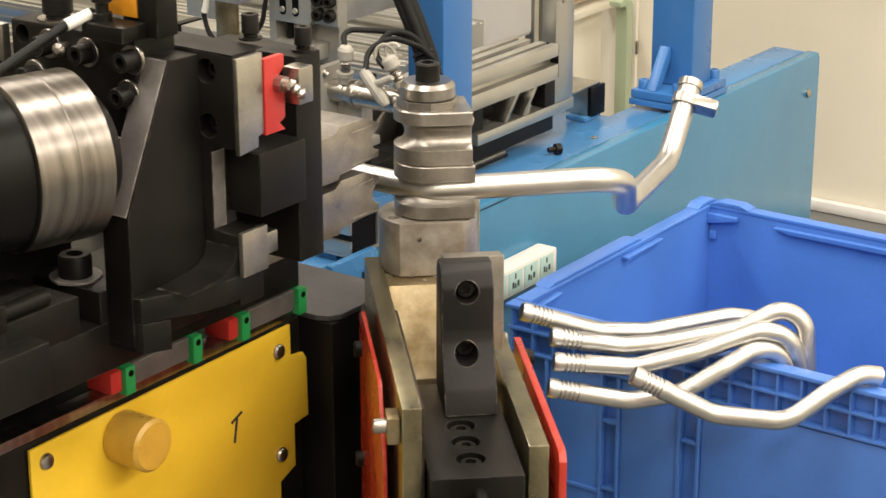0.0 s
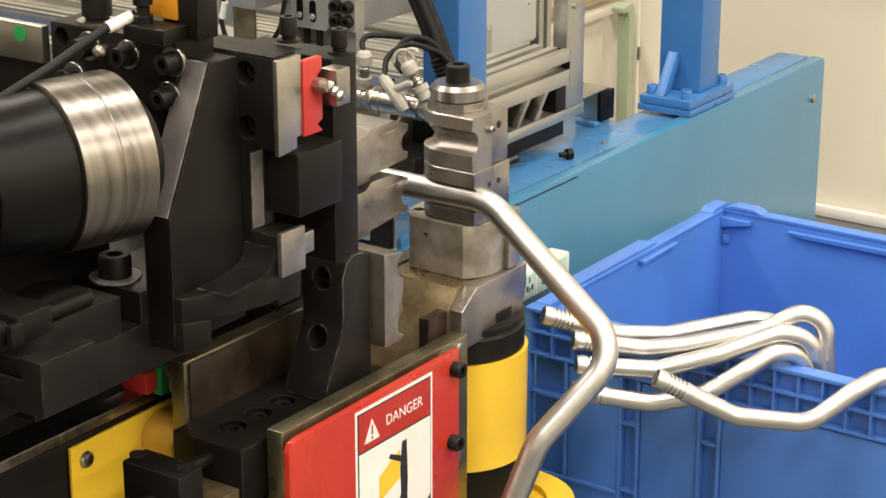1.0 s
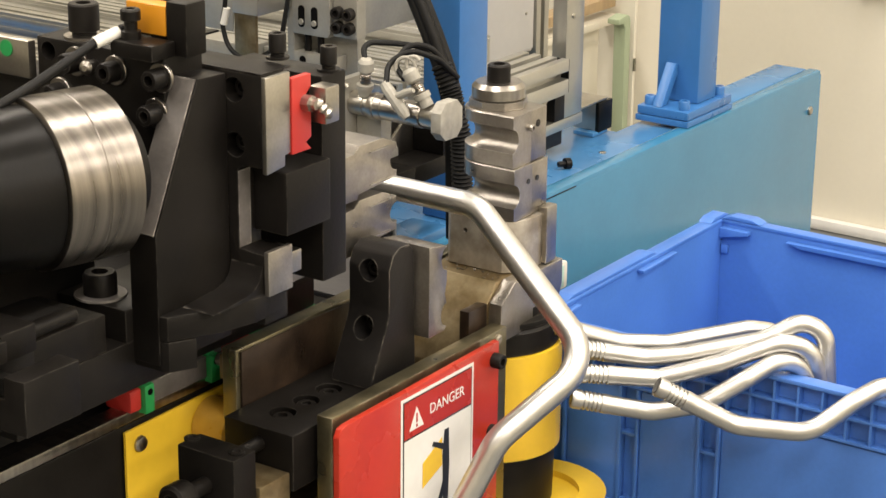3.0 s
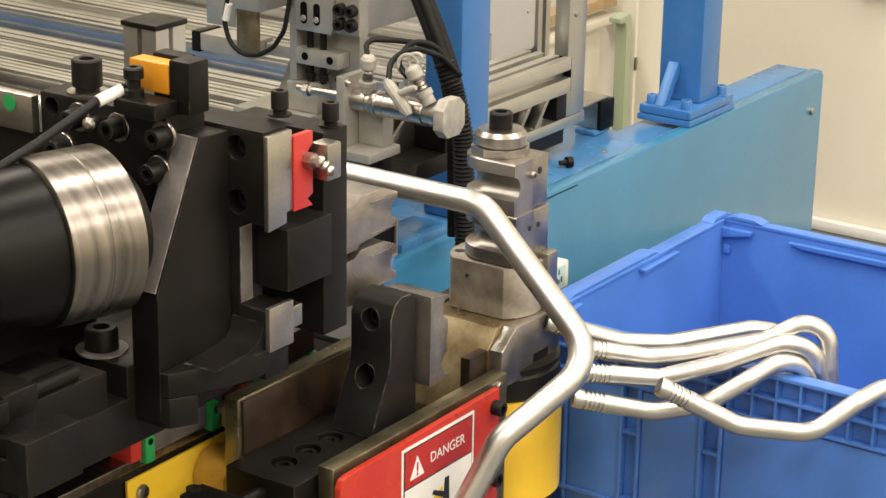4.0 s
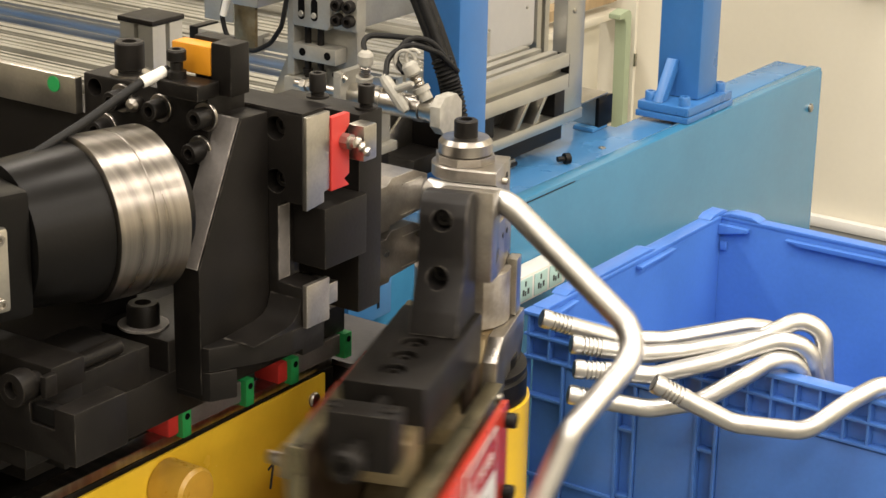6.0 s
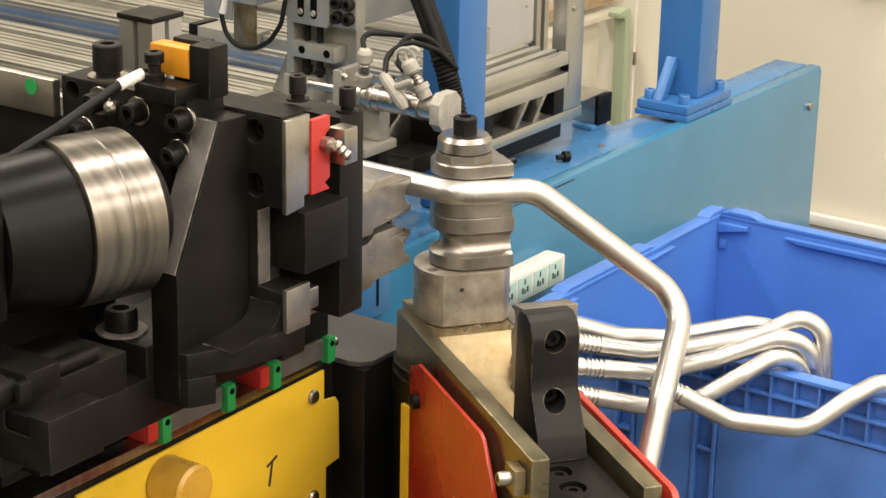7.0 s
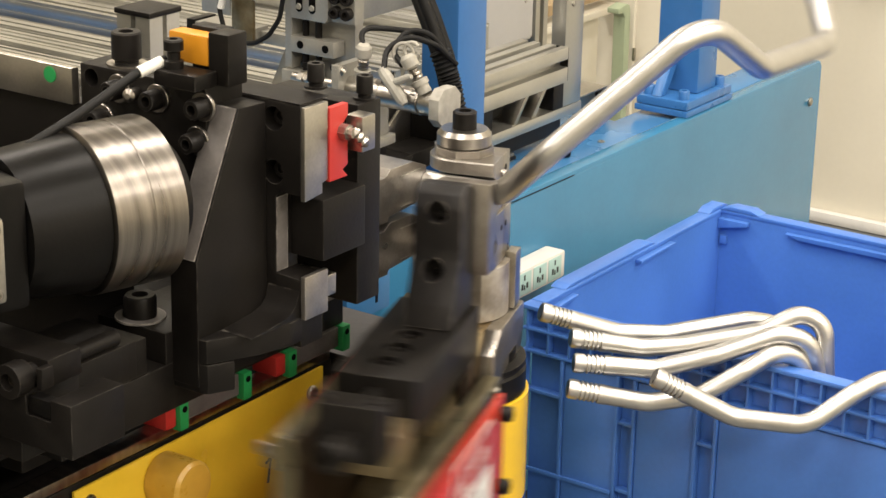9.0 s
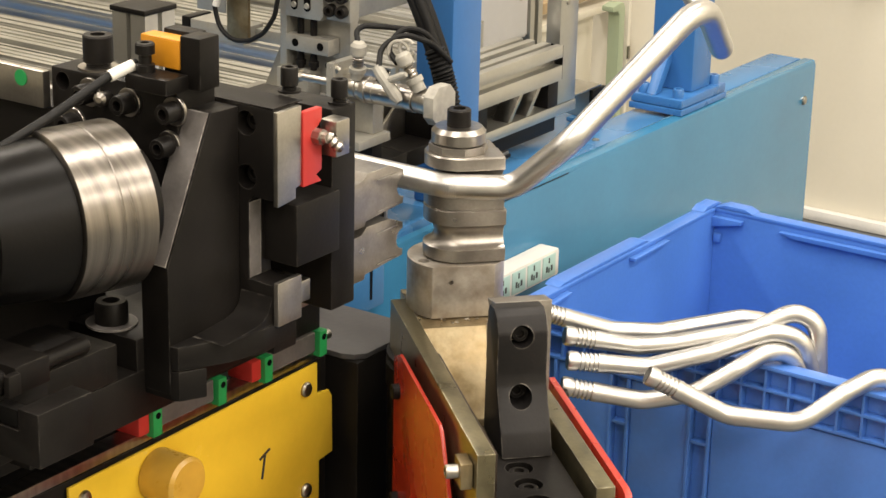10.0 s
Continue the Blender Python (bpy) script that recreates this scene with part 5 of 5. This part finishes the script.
SWING = [(0, 42), (0.4, 42), (0.5, 22), (0.6, 0), (5.75, 0), (5.9, 8), (6.3, 53.5), (7.2, 53.5), (7.3, 38), (7.4, 6), (7.45, 0), (8.85, 0), (8.9, 2), (9.0, 18), (9.1, 40), (9.2, 47), (10, 47)]
CLAMP = [(0, 0), (4.9, 0), (5.0, 0.35), (5.1, 0.75), (5.2, 1), (6.4, 1), (6.7, 0), (8.2, 0), (8.3, 0.15), (8.4, 0.75), (8.5, 1), (9.44, 1), (9.6, 0), (10, 0)]
# tube: place and roll before the first bend, then feed and roll before the second
X_ONE = [(0, 0.014), (0.3, 0.014), (0.4, 0.03), (0.5, 0.06), (0.6, 0.083), (1.0, 0.085), (2.0, 0.07), (2.5, 0.055), (4.5, 0.063), (5.5, 0.069), (5.75, 0.069), (6.3, 0.099)]
ROLL_ONE = [(0, 4.3), (0.7, 4.3), (0.8, -40), (0.9, -88), (1.0, -91), (1.5, -99), (2.5, -104), (5.5, -105.3)]
BEND_A = [(5.75, 0), (5.9, 7), (6.3, 47.1)]
FEED_TWO = [(7.2, 0), (7.5, 0.043), (8.2, 0.041), (8.5, 0.038), (8.7, 0.045), (8.85, 0.060)]
ROLL_TWO = [(7.4, 0), (7.6, -3), (7.7, -65), (7.8, -122), (7.9, -190), (8.0, -234), (8.1, -240.4), (8.8, -242), (9.2, -250.5)]
BEND_B = [(8.85, 0), (8.9, 1.2), (9.0, 10.6), (9.1, 25.5), (9.2, 32.8)]


def at(rows, t, k=1):
    return float(np.interp(t, [r[0] for r in rows], [r[k] for r in rows]))


AXIS = Matrix.Translation((0, Y_TUBE, Z_TUBE))


def turn_die(angle):
    return Matrix.Translation((0, Y_TUBE + R_DIE, 0)) @ Matrix.Rotation(angle, 4, "Z") @ Matrix.Translation((0, -Y_TUBE - R_DIE, 0))


def shift(x):
    return Matrix.Translation((x, 0, 0))


def roll(deg):
    return AXIS @ Matrix.Rotation(radians(deg), 4, "X") @ AXIS.inverted()


def drawn(a):
    """Where a slice stands whose rear has been drawn to the angle a round the die."""
    return turn_die(a) @ AXIS if a >= 0 else AXIS @ shift(R_DIE * a)


def tube_poses(t):
    b1, b2 = radians(at(BEND_A, t)), radians(at(BEND_B, t))
    start = AXIS @ shift(at(X_ONE, t)) @ Matrix.Rotation(radians(at(ROLL_ONE, t)), 4, "X")
    ref = AXIS @ shift(FRONT) @ Matrix.Rotation(radians(-105.3), 4, "X")
    before = start @ ref.inverted()
    second = shift(at(FEED_TWO, t)) @ roll(at(ROLL_TWO, t))
    last = turn_die(b2) @ second if b2 > 0 else second
    out = {"bent": last @ turn_die(b1) @ before @ ref}
    out["a"] = [last @ (drawn(b1 - (k + 1) * A_ANG / N_A) if b1 > 0 else before @ drawn(-(k + 1) * A_ANG / N_A)) for k in range(N_A)]
    out["middle"] = last @ before @ AXIS @ shift(R_DIE * b1 - L_A)
    gap = at(FEED_TWO, t) - MID + R_DIE * b1 - L_A
    out["b"] = []
    for k in range(N_B):
        a = b2 - (k + 1) * B_ANG / N_B
        if b2 > 0:
            out["b"].append(drawn(a))
        else:
            out["b"].append(shift(gap + at(X_ONE, t) - FRONT) @ drawn(a))
    out["feed"] = AXIS @ shift(gap + at(X_ONE, t) - FRONT + R_DIE * b2 - L_B)
    return out


def motions():
    times = [i / 10 for i in range(101)]
    walk(head, [(t, pose(0, at(HEAD, t), at(HEAD, t, 2))) for t in times])
    for ob in (tower, arm):
        walk(ob, [(t, pose(0, at(HEAD, t), at(HEAD, t, 2), 0, 0, at(SWING, t))) for t in times])
    walk(clamp, [(t, pose(0, 0.175 * at(CLAMP, t), 0.131 * at(CLAMP, t))) for t in times])
    walk(carriage, [(t, pose(0, at(HEAD, t) + at(SLIDE, t) + 0.4516, at(HEAD, t, 2))) for t in times])
    poses = [(t, tube_poses(t)) for t in times]
    walk(bent, [(t, p["bent"]) for t, p in poses])
    walk(middle, [(t, p["middle"]) for t, p in poses])
    walk(feed, [(t, p["feed"]) for t, p in poses])
    for k, ob in enumerate(slices_a):
        walk(ob, [(t, p["a"][k]) for t, p in poses])
    for k, ob in enumerate(slices_b):
        walk(ob, [(t, p["b"][k]) for t, p in poses])


motions()
